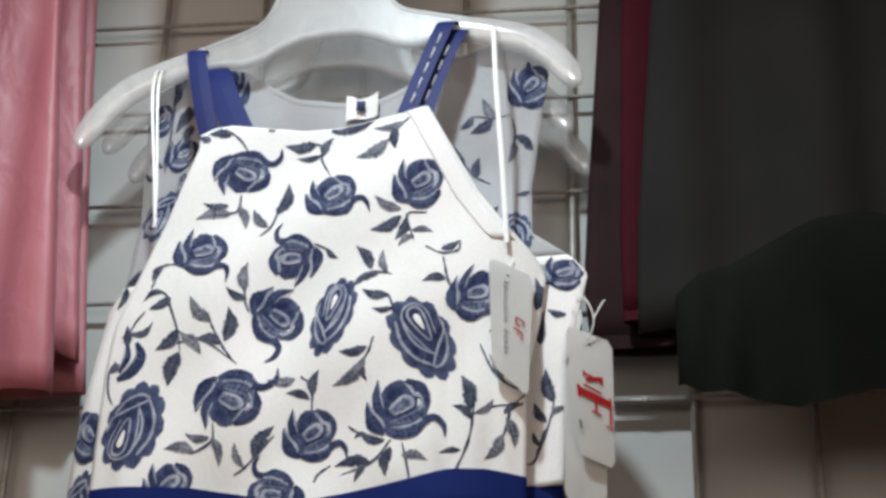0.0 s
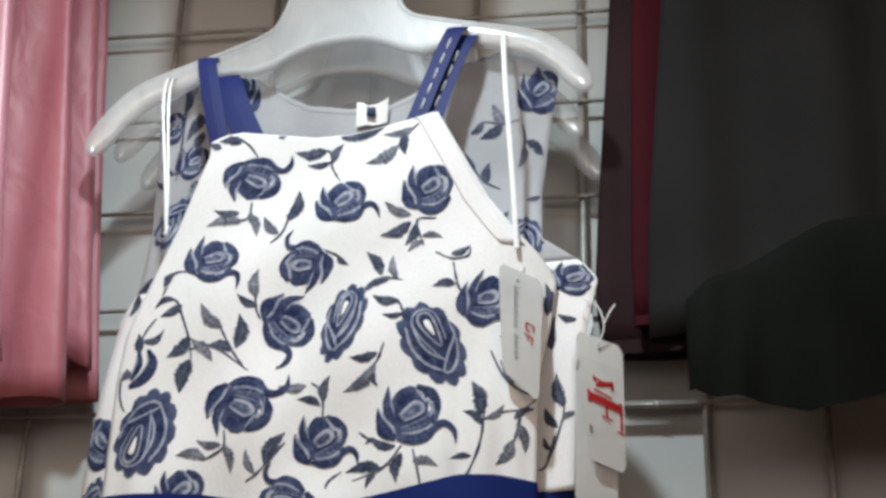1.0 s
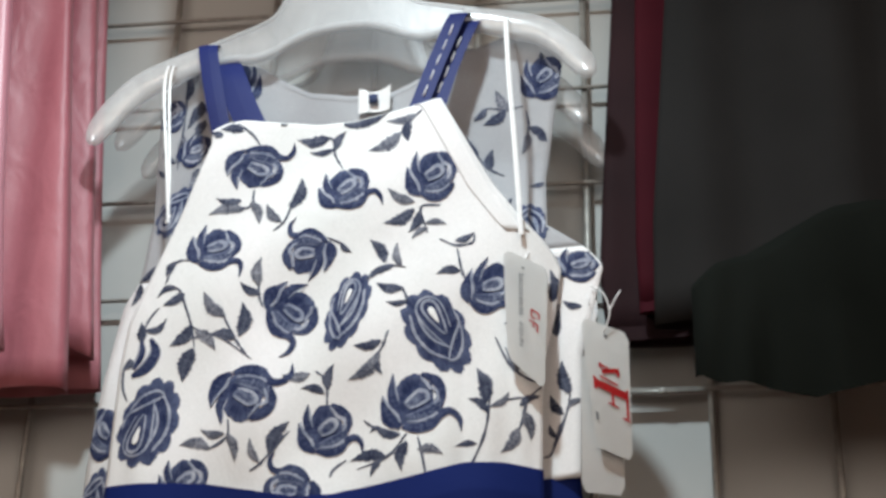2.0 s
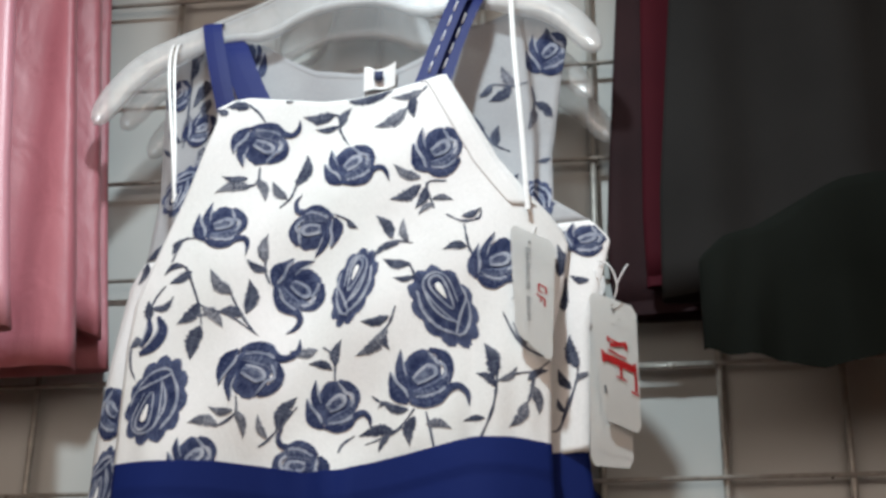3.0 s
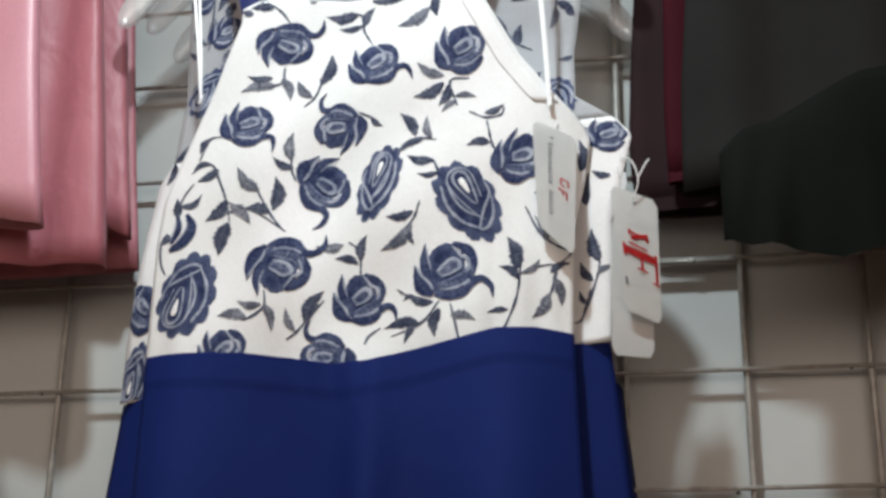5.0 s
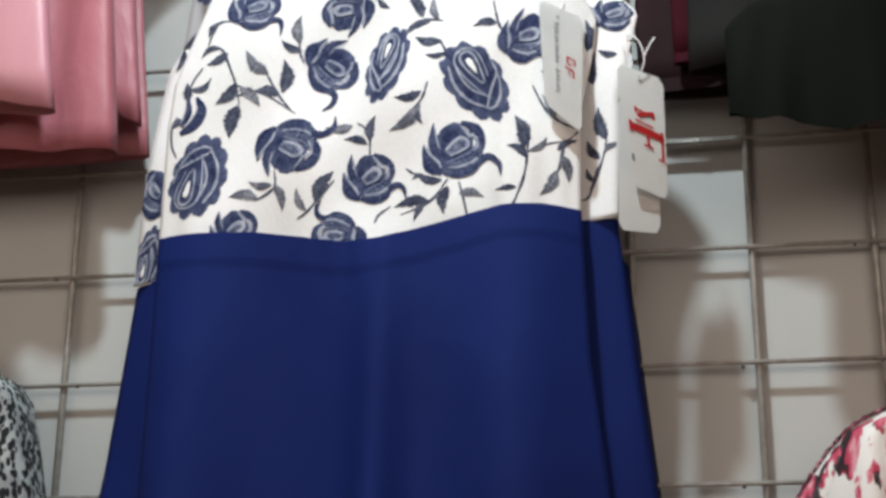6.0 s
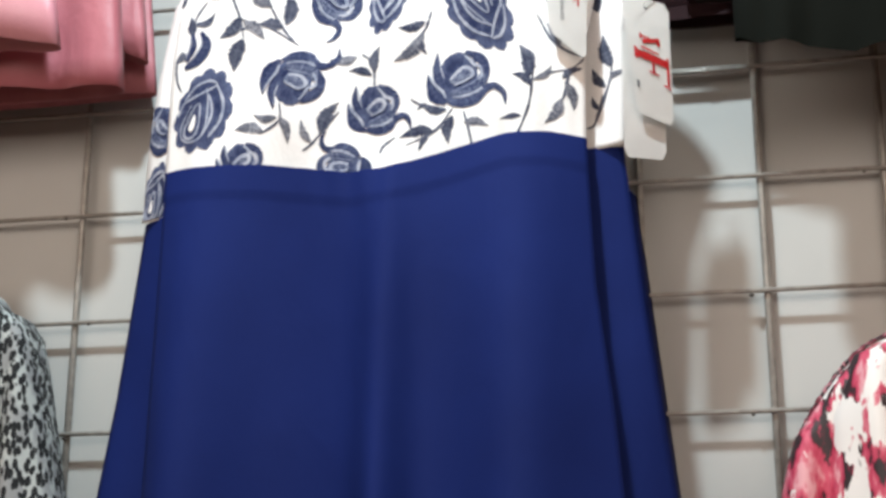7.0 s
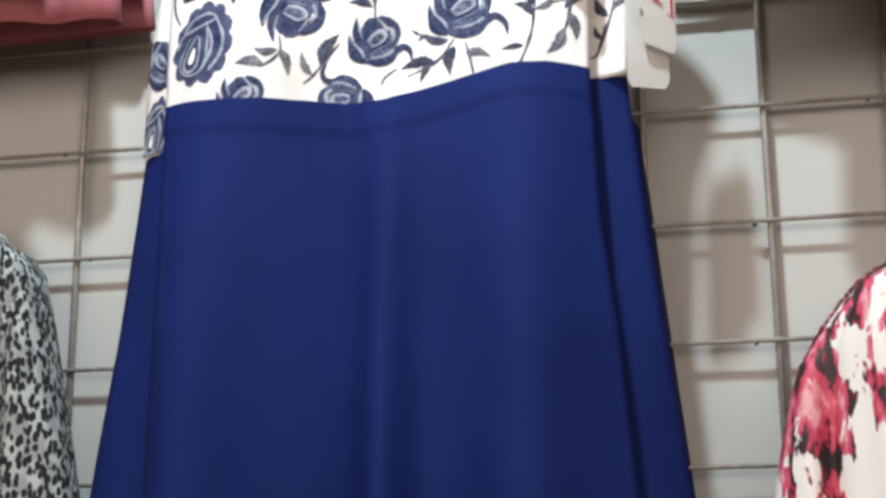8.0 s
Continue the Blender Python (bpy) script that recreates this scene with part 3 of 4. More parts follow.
def leaf(on, owner, x0, z0, x1, z1, width=0.33, bend=0.15):
    """A pointed leaf from its stalk to its tip, edged with uneven stitches; some are worked in paler thread."""
    width *= 1.18
    dx, dz = x1 - x0, z1 - z0
    q = math.hypot(dx, dz)
    ux, uz = dx / q, dz / q
    rnd = random.Random(int((x0 + z0 * 3) * 10000))

    def w(t, side):
        b = bend * q * math.sin(math.pi * t)
        return (x0 + dx * t - uz * (side + b), z0 + dz * t + ux * (side + b))

    edges = []
    for sg in (1, -1):
        edges.append([w(k / 30, sg * width * q / 2 * math.sin(math.pi * (k / 30) ** 0.75) * (1 + 0.22 * rnd.uniform(-1, 1))) for k in range(31)])
    bm = bmesh.new()
    strip(bm, on, edges[0], edges[1], 0.0001)
    return part("leaf", bm, PALELEAF if rnd.random() < 0.22 else LEAFST, owner)


def petal_arc(on, owner, pts, widths):
    """A single curved petal along a line, with a pale thread inside its bend."""
    line = smooth_line([(*p, wd) for p, wd in zip(pts, widths)], 7)
    sides = ([], [])
    for k, (px, pz, wd) in enumerate(line):
        a, b = line[max(k - 1, 0)], line[min(k + 1, len(line) - 1)]
        q = math.hypot(b[0] - a[0], b[1] - a[1]) or 1
        for sg, row in ((1, sides[0]), (-1, sides[1])):
            row.append((px - sg * (b[1] - a[1]) / q * wd / 2, pz + sg * (b[0] - a[0]) / q * wd / 2))
    bm = bmesh.new()
    strip(bm, on, sides[0], sides[1], 0.0003)
    ob = part("rose_petal", bm, STITCH, owner)
    bm = bmesh.new()
    ribbon(bm, on, sides[1][2:-2], 0.0013, 0.0012, 0.0012, 1)
    part("pale_thread", bm, THREAD, owner)
    return ob


def stem(on, owner, *pts):
    bm = bmesh.new()
    ribbon(bm, on, [tuple(q) for q in smooth_line(pts, 7)], 0.0022, 0.0)
    return part("stem", bm, LEAFST, owner)


# ---- the dresses ----
def zfun(v):
    return lambda x: v


front_dress = thing("dress", (-0.01, -0.10, 1.12), "sleeveless dress with white navy-rose embroidered bodice and navy skirt", "dress", "dresses on the display arm")
bodice = part("bodice", sheet(panel(front_left, front_right, front_top, front_waist, front_y, 90, 90)), WHITE, front_dress, "white bodice embroidered with navy roses")
part("bodice_back", sheet(panel(front_left, front_right, zfun(1.95), front_waist, lambda x, z: -0.086, 20, 20, 1.735, 1.95)), WHITE, front_dress)
f_left = table((1.745, -0.177), (1.64, -0.177), (1.43, -0.179), (1.1, -0.184))
f_right = table((1.745, 0.168), (1.626, 0.172), (1.537, 0.182), (1.419, 0.191), (1.1, 0.215))
part("skirt", skirt(f_left, f_right, lambda x: front_waist(x) + 0.0025, -0.1185, front_fold, 1.12, 0.032, band_proud=0.0012, bulge=0.0165), NAVY, front_dress, "plain navy crepe skirt")

back_dress = thing("dress", (-0.01, -0.06, 1.12), "matching dress behind the front one, sheer embroidered top and navy skirt", "dress", "dresses on the display arm")
sheer = part("bodice", sheet(panel(back_left, back_right, zfun(1.940), back_waist, back_y, 60, 40, 1.735, 1.94)), WHITE, back_dress, "lined white lace bodice with navy roses")
yoke = part("yoke", sheet(panel(back_left, back_right, back_neck, zfun(1.9405), back_y, 60, 40, 1.94, 2.15)), SHEER, back_dress, "sheer white lace yoke with navy roses")
b_left = table((1.745, -0.222), (1.583, -0.238), (1.434, -0.258), (1.1, -0.30))
b_right = table((1.745, 0.195), (1.612, 0.207), (1.49, 0.222), (1.421, 0.230), (1.1, 0.268))
part("skirt", skirt(b_left, b_right, lambda x: back_waist(x) + 0.001, -0.048, side_fold, 1.11, 0.006), NAVY, back_dress, "plain navy crepe skirt")

last_dress = thing("dress", (0, -0.03, 1.12), "third dress of the same kind, nearly hidden behind the others", "dress", "dresses on the display arm")
part("bodice", sheet(panel(back_left, lambda v: back_right(v) * 0.98 - 0.002, zfun(1.93), back_waist, lambda x, z: -0.034, 20, 20, 1.735, 1.93)), WHITE, last_dress)
part("skirt", skirt(table((1.745, -0.20), (1.1, -0.27)), table((1.745, 0.200), (1.617, 0.212), (1.42, 0.232), (1.1, 0.268)), zfun(1.738), -0.022, lambda x, v: 0.022, 1.10, 0.003), NAVY, last_dress)


def band(pts, width, thick=0.0012, name="strap", material=None, owner=None, label="", across=(1, 0, 0)):
    """A flat band of cloth along points."""
    pts = [Vector(tuple(p)) for p in smooth_line(pts, 6)]
    rows = []
    for i, p in enumerate(pts):
        d = (pts[min(i + 1, len(pts) - 1)] - pts[max(i - 1, 0)]).normalized()
        side = (Vector(across) - d * d.dot(Vector(across))).normalized() * (width / 2)
        n = d.cross(side).normalized() * thick
        rows.append([p - side, p - side * 0.5 - n * 0.6, p - n, p + side * 0.5 - n * 0.6, p + side, p + n])
    return part(name, sheet(rows, True), material, owner, label, False)


# straps over the front hanger, edging and hanging loops
band([(-0.106, -0.119, 2.046), (-0.119, -0.117, 2.095), (-0.132, -0.108, 2.150), (-0.134, -0.090, 2.163)], 0.0175, 0.0006, "strap", STRAP, front_dress, "navy shoulder strap")
band([(-0.080, -0.121, 2.056), (-0.096, -0.112, 2.090), (-0.112, -0.102, 2.128), (-0.124, -0.084, 2.152)], 0.026, 0.0006, "strap", STRAP, front_dress, "navy shoulder strap")
band([(0.064, -0.127, 2.064), (0.079, -0.121, 2.115), (0.095, -0.110, 2.168), (0.099, -0.090, 2.180)], 0.0160, 0.0006, "strap", STRAP, front_dress, "navy shoulder strap")
band([(0.076, -0.122, 2.060), (0.090, -0.113, 2.118), (0.104, -0.103, 2.163), (0.108, -0.086, 2.176)], 0.0180, 0.0006, "strap", STRAP, front_dress, "navy shoulder strap")
for x0, y0, z0, step, count in ((0.0690, -0.1279, 2.079, 0.0165, 5), (0.0805, -0.1200, 2.086, 0.0165, 4)):
    for k in range(count):
        part("strap_stitch", box(bmesh.new(), 0, 0.0009, 0, 0.0022, 0, 0.0115), RIBBON, front_dress).matrix_basis = pose(x0 + 0.30 * step * k, y0 + 0.152 * step * k, z0 + step * k, -9.5, 16, 0)
for dx in (0.0, 0.0048):
    band([(-0.169 + dx, -0.088, 2.145), (-0.168 + dx, -0.108, 2.133), (-0.166 + dx, -0.116, 2.10), (-0.155 + dx * 0.5, -0.119, 2.02), (-0.149, -0.120, 1.972)], 0.0024, 0.0005, "hanging_loop", RIBBON, front_dress, "thin white satin hanging loop")

band([(0.139, -0.092, 2.172), (0.139, -0.112, 2.156), (0.142, -0.120, 2.10), (0.148, -0.126, 2.02), (0.153, -0.131, 1.942)], 0.0040, 0.0005, "hanging_loop", RIBBON, front_dress, "thin white satin hanging loop")
facing = [[FRONT.at(front_right(z) - 0.0195 * u - 0.001, z, 0.0001 + 0.0006 * math.sin(math.pi * u)) for u in (0.0, 0.25, 0.5, 0.75, 0.9, 1.0)] for z in np.linspace(1.948, 2.078, 24)]
part("armhole_facing", sheet(facing), WHITE, front_dress, "plain white armhole facing")

# neck label and binding of the dress behind
neck_line = [[BACK.at(x, back_neck(x) - 0.0055 * u, 0.0003) for u in (0.1, 0.5, 1.0)] for x in np.linspace(-0.10, 0.10, 40)]
part("neck_binding", sheet(neck_line), SHEER, back_dress)
lab = bmesh.new()
sheet([[(0.003 + 0.028 * u + 0.002 * math.sin(u * 9), -0.079 - 0.002 * math.sin(u * 7 + v), 2.093 + 0.021 * v + 0.004 * (u - 0.5) + (0.004 * abs(2 * u - 1) ** 2 if v > 0.9 else 0)) for u in np.linspace(0, 1, 8)] for v in (0, 0.5, 1)], False, lab)
part("size_label", lab, RIBBON, back_dress, "small white woven label")
part("label_mark", box(bmesh.new(), 0.013, 0.021, -0.0830, -0.0818, 2.100, 2.109), STITCH, back_dress)


# ---- tags ----
def card(name, corners, material, owner, thick=0.0009, sag=0.004, label=""):
    """A card between four corners (top-left, top-right, bottom-right, bottom-left), slightly bowed, corners cut."""
    tl, tr, br, bl = [Vector(c) for c in corners]
    bm = bmesh.new()
    rows = []
    for v in (0, 0.06, 0.2, 0.4, 0.6, 0.8, 0.94, 1):
        a, b = tl.lerp(bl, v), tr.lerp(br, v)
        cut = 0.10 if v in (0, 1) else 0.0
        rows.append([a.lerp(b, u) + Vector((0, -sag * math.sin(math.pi * v), 0)) for u in np.linspace(cut, 1 - cut, 5)])
    sheet(rows, False, bm)
    bmesh.ops.solidify(bm, geom=bm.faces[:], thickness=thick)
    ob = part(name, bm, material, owner, label, False)

    def spot(u, v, lift=0.0012):
        p = tl.lerp(bl, v).lerp(tr.lerp(br, v), u)
        return p + Vector((0, -sag * math.sin(math.pi * v) - lift, 0))

    return ob, spot


def mark(name, spot, u0, u1, v0, v1, material, owner, slant=0.0):
    q = [spot(u0, v0), spot(u1, v0 + slant), spot(u1, v1 + slant), spot(u0, v1)]
    bm = sheet([[q[0], q[1]], [q[3], q[2]]])
    bmesh.ops.solidify(bm, geom=bm.faces[:], thickness=0.0003)
    return part(name, bm, material, owner, "", False)


tag_one = thing("price_tag", (0.157, -0.14, 1.81), "white card tag with grey and red print on a dress", "tag", "tags on the dresses")
_, spot = card("card", [(0.139, -0.136, 1.928), (0.174, -0.122, 1.915), (0.171, -0.134, 1.808), (0.143, -0.141, 1.833)], CARD, tag_one)
for k in range(15):
    if k != 9:
        v0 = 0.17 + 0.044 * k
        wide = 0.13 if k in (0, 10) else 0.10
        mark("print_bar", spot, 0.34, 0.34 + wide, v0, v0 + 0.009, INK, tag_one)
        mark("print_bar", spot, 0.34, 0.34 + wide * (0.6 + 0.4 * (k % 2)), v0 + 0.019, v0 + 0.027, INK, tag_one)
for u0, u1, v0, v1 in ((0.80, 0.84, 0.44, 0.49), (0.64, 0.82, 0.435, 0.447), (0.62, 0.66, 0.445, 0.50), (0.64, 0.74, 0.495, 0.507), (0.58, 0.80, 0.535, 0.548), (0.77, 0.81, 0.54, 0.60), (0.68, 0.71, 0.545, 0.585)):
    mark("red_mark", spot, u0, u1, v0, v1, RED, tag_one)
mark("punched_hole", spot, 0.40, 0.46, 0.10, 0.115, INK, tag_one)
part("cord", tube(bmesh.new(), smooth_line([(0.155, -0.128, 1.917), (0.158, -0.124, 1.928), (0.163, -0.112, 1.938)], 5), 0.0006, 6), RIBBON, tag_one)

tag_two = thing("price_tag", (0.22, -0.08, 1.767), "white card tag with large red letter shapes on a dress", "tag", "tags on the dresses")
_, spot = card("card", [(0.199, -0.1250, 1.8715), (0.236, -0.1120, 1.8605), (0.236, -0.1140, 1.7555), (0.209, -0.1250, 1.7655)], CARD, tag_two)
for u0, u1, v0, v1, sl in ((0.34, 0.74, 0.345, 0.362, 0.02), (0.30, 0.72, 0.44, 0.457, 0.02), (0.36, 0.70, 0.385, 0.42, -0.05), (0.70, 0.76, 0.335, 0.40, 0), (0.30, 0.35, 0.335, 0.38, 0), (0.16, 0.94, 0.480, 0.540, 0.02), (0.13, 0.20, 0.465, 0.56, 0), (0.89, 0.95, 0.48, 0.70, 0), (0.54, 0.60, 0.55, 0.64, 0), (0.45, 0.70, 0.625, 0.64, 0.01), (0.80, 0.98, 0.70, 0.715, 0.01)):
    mark("red_mark", spot, u0, u1, v0, v1, RED, tag_two, sl)
mark("punched_hole", spot, 0.47, 0.53, 0.085, 0.105, INK, tag_two)
mark("print_bar", spot, 0.10, 0.16, 0.74, 0.80, INK, tag_two)
part("cord", tube(bmesh.new(), smooth_line([(0.217, -0.1220, 1.8585), (0.222, -0.1240, 1.8745), (0.217, -0.1220, 1.8925), (0.207, -0.1180, 1.9005)], 5), 0.0006, 6), RIBBON, tag_two, "clear plastic tag cord")
part("cord_end", tube(bmesh.new(), smooth_line([(0.222, -0.1240, 1.8765), (0.227, -0.1240, 1.8865), (0.231, -0.1240, 1.8925)], 4), 0.0007, 6), RIBBON, tag_two)

tag_three = thing("price_tag", (0.213, -0.066, 1.742), "plain white card tag partly behind another tag", "tag", "tags on the dresses")
_, spot = card("card", [(0.199, -0.1175, 1.8445), (0.231, -0.1060, 1.8405), (0.229, -0.1080, 1.7305), (0.197, -0.1190, 1.7315)], CARD, tag_three, sag=0.002)
part("cord", tube(bmesh.new(), smooth_line([(0.212, -0.1140, 1.8425), (0.210, -0.1180, 1.8725), (0.204, -0.1180, 1.8925)], 5), 0.0006, 6), RIBBON, tag_three)


# ---- neighbours ----
def garment_tube(right, left, low, high, front, back, waves, amp, n=90, m=30, shape_of=None, hem=None):
    """A hanging garment as a closed pleated tube; right and left give its edges by height."""
    rows = []
    for j in range(m + 1):
        v = j / m
        z0 = low + (high - low) * v
        row = []
        for i in range(n):
            a = 2 * math.pi * i / n
            xr, xl = right(z0), left(z0)
            s = math.cos(a)
            x = (xr + xl) / 2 + (xr - xl) / 2 * s
            d = math.sin(a)
            shape = math.copysign(abs(d) ** 0.55, d)
            y = (front + back) / 2 + (back - front) / 2 * shape
            fold = amp * (1 - 0.35 * v) * (math.sin(waves * x + 1.3 * math.sin(waves * 0.37 * x)) + 0.4 * math.sin(waves * 2.3 * x + 1)) * (1 if d < 0 else 0.35)
            y += fold * abs(shape)
            if shape_of and d < 0:
                y += shape_of(x) * abs(shape) * (1 - 0.3 * v)
            rise = hem(x) * (1 - v) if hem else 0.0
            row.append((x, min(y, -0.008), z0 + rise))
        rows.append(row)
    return sheet(rows, True)


pink_skirt = thing("satin_skirt", (-0.42, -0.08, 1.84), "pleated dusty pink satin skirt hanging on the wire grid", "skirt")
part("back_panel", garment_tube(table((1.857, -0.230), (1.942, -0.240), (2.07, -0.253), (2.26, -0.269), (2.7, -0.305)), zfun(-0.66), 1.857, 2.66, -0.034, -0.012, 70, 0.002, 100, 24), PINK, pink_skirt)
part("side_fold", garment_tube(table((1.87, -0.2285), (1.96, -0.240), (2.2, -0.264), (2.7, -0.31)), table((1.83, -0.32), (2.7, -0.37)), 1.875, 2.66, -0.063, -0.040, 70, 0.002, 80, 24, None, lambda x: 0.010 * bump_at(x, -0.255, 0.018)), PINK, pink_skirt)
part("skirt", garment_tube(table((1.83, -0.233), (1.94, -0.244), (2.2, -0.274), (2.7, -0.318)), zfun(-0.66), 1.834, 2.66, -0.113, -0.070, 40, 0.002, 140, 30, lambda x: 0.012 * bump_at(x, -0.292, 0.02) + 0.014 * bump_at(x, -0.41, 0.03), lambda x: 0.03 * max(0.0, min(0.09, -0.25 - x))), PINK, pink_skirt)
part("front_fold", garment_tube(table((1.84, -0.266), (1.88, -0.274), (2.0, -0.290), (2.2, -0.310), (2.7, -0.345)), zfun(-0.64), 1.852, 2.6, -0.164, -0.128, 40, 0.002, 110, 20, lambda x: 0.010 * bump_at(x, -0.365, 0.02), lambda x: 0.008 * bump_at(x, -0.325, 0.03)), LITPINK, pink_skirt, "front fold of the satin, light painted into its paler pink")
part("waistband", box(bmesh.new(), -0.66, -0.29, -0.10, -0.03, 2.66, 2.70), PINK, pink_skirt)
display_arm(-0.45, 2.71, 0.12)

plum_blouse = thing("plum_blouse", (0.27, -0.05, 1.87), "sheer plum chiffon blouse hanging beside the black one", "blouse")
part("hem", garment_tube(zfun(0.331), table((1.86, 0.225), (1.90, 0.219)), 1.885, 1.897, -0.0365, -0.012, 60, 0.003, 60, 3), PLUM, plum_blouse)
part("front", garment_tube(zfun(0.33), table((1.86, 0.222), (1.94, 0.212), (2.03, 0.217), (2.2, 0.229), (2.7, 0.26)), 1.887, 2.68, -0.035, -0.013, 60, 0.003, 60, 24), PLUM, plum_blouse)
red_blouse = thing("crimson_blouse", (0.30, -0.09, 1.88), "dark crimson blouse between the plum and black ones", "blouse")
part("hem", garment_tube(zfun(0.401), zfun(0.2455), 1.903, 1.913, -0.0530, -0.040, 50, 0.003, 60, 3), CRIMSON, red_blouse)
part("front", garment_tube(zfun(0.40), table((1.86, 0.247), (1.97, 0.245), (2.2, 0.252), (2.7, 0.28)), 1.905, 2.68, -0.0515, -0.041, 50, 0.003, 60, 24), CRIMSON, red_blouse)
black_blouse = thing("black_blouse", (0.5, -0.12, 1.80), "black chiffon blouse with a ruffled hem hanging on the wire grid", "blouse")
part("front", garment_tube(zfun(0.75), table((1.86, 0.257), (1.97, 0.260), (2.2, 0.280), (2.7, 0.31)), 1.873, 2.70, -0.108, -0.078, 42, 0.007, 110, 26), BLACK, black_blouse)


def ruffle():
    rows = []
    top = table((0.27, 1.868), (0.287, 1.888), (0.305, 1.903), (0.320, 1.908), (0.344, 1.911), (0.362, 1.922), (0.380, 1.937), (0.400, 1.946), (0.425, 1.949), (0.46, 1.943), (0.55, 1.91), (0.72, 1.93))
    for j in range(15):
        v = j / 14
        row = []
        for i in range(90):
            a = 2 * math.pi * i / 90
            x = 0.51 + 0.224 * math.cos(a)
            low = 1.812 - 0.013 * bump_at(x, 0.375, 0.045) + 0.020 * bump_at(x, 0.275, 0.02) + 0.0015 * math.sin(x * 60)
            z = low - 0.010 + (top(x) + 0.010 - low) * v
            d = math.sin(a)
            y = -0.134 + math.copysign(abs(d) ** 0.6, d) * (0.034 - 0.012 * v ** 4) + (0.007 * math.sin(x * 75 + 2.2 * v) + 0.003 * math.sin(x * 190 - 3 * v)) * (1 - v * 0.7)
            row.append((x, y, z + (0.045 * d * (1 - v) if d > 0 else 0.0)))
        rows.append(row)
    bm = sheet(rows, True)
    bm.faces.new([v for v in bm.verts][-90:])
    return bm


part("ruffle", ruffle(), RUFFLE, black_blouse, "gathered black ruffle hem")
display_arm(0.5, 2.71, 0.16)

bracket = thing("grid_bracket", (0.265, -0.006, 1.85), "short steel bracket clipped on the wire grid", "bracket")
part("bar", tube(bmesh.new(), [(0.228, -0.0062, 1.8475), (0.298, -0.0062, 1.8475)], 0.0022, 8), WIRE, bracket)
part("clip", tube(bmesh.new(), [(0.259, -0.0062, 1.8475), (0.266, -0.0062, 1.8475)], 0.003, 10), WIRE, bracket)

animal_blouse = thing("animal_print_blouse", (-0.4, -0.08, 1.0), "black and white animal print blouse hanging on the wire grid", "blouse")
part("sleeve", garment_tube(table((1.0, -0.235), (1.433, -0.265), (1.517, -0.283), (1.584, -0.297), (1.633, -0.310), (1.640, -0.320)), table((1.0, -0.335), (1.5, -0.345), (1.64, -0.36)), 1.0, 1.64, -0.100, -0.03, 110, 0.006, 70, 40), ANIMAL, animal_blouse)
part("body", garment_tube(table((1.0, -0.320), (1.56, -0.322), (1.64, -0.325), (1.665, -0.345), (1.69, -0.40)), table((1.0, -0.62), (1.6, -0.58), (1.69, -0.46)), 1.0, 1.69, -0.130, -0.035, 95, 0.009, 110, 40), ANIMAL, animal_blouse)
floral_blouse = thing("floral_blouse", (0.45, -0.08, 1.0), "white blouse with red and black flower print on the wire grid", "blouse")
part("sleeve", garment_tube(table((1.0, 0.345), (1.5, 0.352), (1.56, 0.365)), table((1.0, 0.255), (1.419, 0.289), (1.461, 0.298), (1.511, 0.311), (1.54, 0.332), (1.56, 0.348)), 1.0, 1.56, -0.105, -0.03, 100, 0.006, 70, 36), FLORAL, floral_blouse)
part("body", garment_tube(zfun(0.70), table((1.0, 0.325), (1.45, 0.332), (1.53, 0.338), (1.57, 0.357), (1.584, 0.382), (1.60, 0.43)), 1.0, 1.60, -0.138, -0.03, 85, 0.013, 120, 40), FLORAL, floral_blouse)
edge = bmesh.new()
tube(edge, smooth_line([(0.318, -0.075, 1.520), (0.334, -0.08, 1.545), (0.358, -0.085, 1.573), (0.383, -0.088, 1.588), (0.432, -0.088, 1.604)], 10), [0.0014 + 0.0008 * (k % 3 == 0) for k in range(41)], 7)
part("shoulder_piping", edge, PIPING, floral_blouse, "dark red and black speckled piping")

# out-of-view stand-in, sized so that its shadow darkens the wall behind the hangers
upper_shade_form = thing("blouse", (-0.03, -0.16, 2.325), "unseen dark cloth form added above the dresses to shade the wall", "blouse")
part("front", garment_tube(zfun(0.092), zfun(-0.160), 2.312, 2.66, -0.185, -0.145, 60, 0.005, 60, 10), BLACK, upper_shade_form)
display_arm(-0.05, 2.69, 0.17)

for ob in (bodice, sheer, yoke):
    thick(ob)
for owner in (pink_skirt, plum_blouse, red_blouse, black_blouse, animal_blouse, floral_blouse, front_dress, back_dress):
    for ob in owner.children:
        if ob.name.split(".")[0] in ("skirt", "front", "body", "sleeve", "side_fold", "front_fold", "back_panel", "armhole_facing", "bodice_back"):
            thick(ob, 0.0008)

# ---- embroidery of the dresses ----
rose(FRONT, bodice, -0.074, 2.016, 0.0239, 0.0193, 185, -1, 1, 1)
rose(FRONT, bodice, 0.005, 1.989, 0.0212, 0.0193, 5, 1, 1, 2)
rose(FRONT, bodice, 0.078, 1.999, 0.0202, 0.0221, -5, 1, 0, 3)
rose(FRONT, bodice, -0.104, 1.941, 0.0216, 0.0193, -20, 1, 1, 4)
rose(FRONT, bodice, -0.021, 1.933, 0.0193, 0.0202, 145, 1, 1, 5)
rose(FRONT, bodice, -0.036, 1.884, 0.0239, 0.0212, -70, 1, 1, 6)
rose(FRONT, bodice, 0.126, 1.898, 0.0184, 0.0230, -30, 1, 1, 7)
rose(FRONT, bodice, -0.069, 1.812, 0.0267, 0.0239, 185, -1, 1, 8)
rose(FRONT, bodice, 0.068, 1.801, 0.0248, 0.0248, 0, 1, 1, 9)
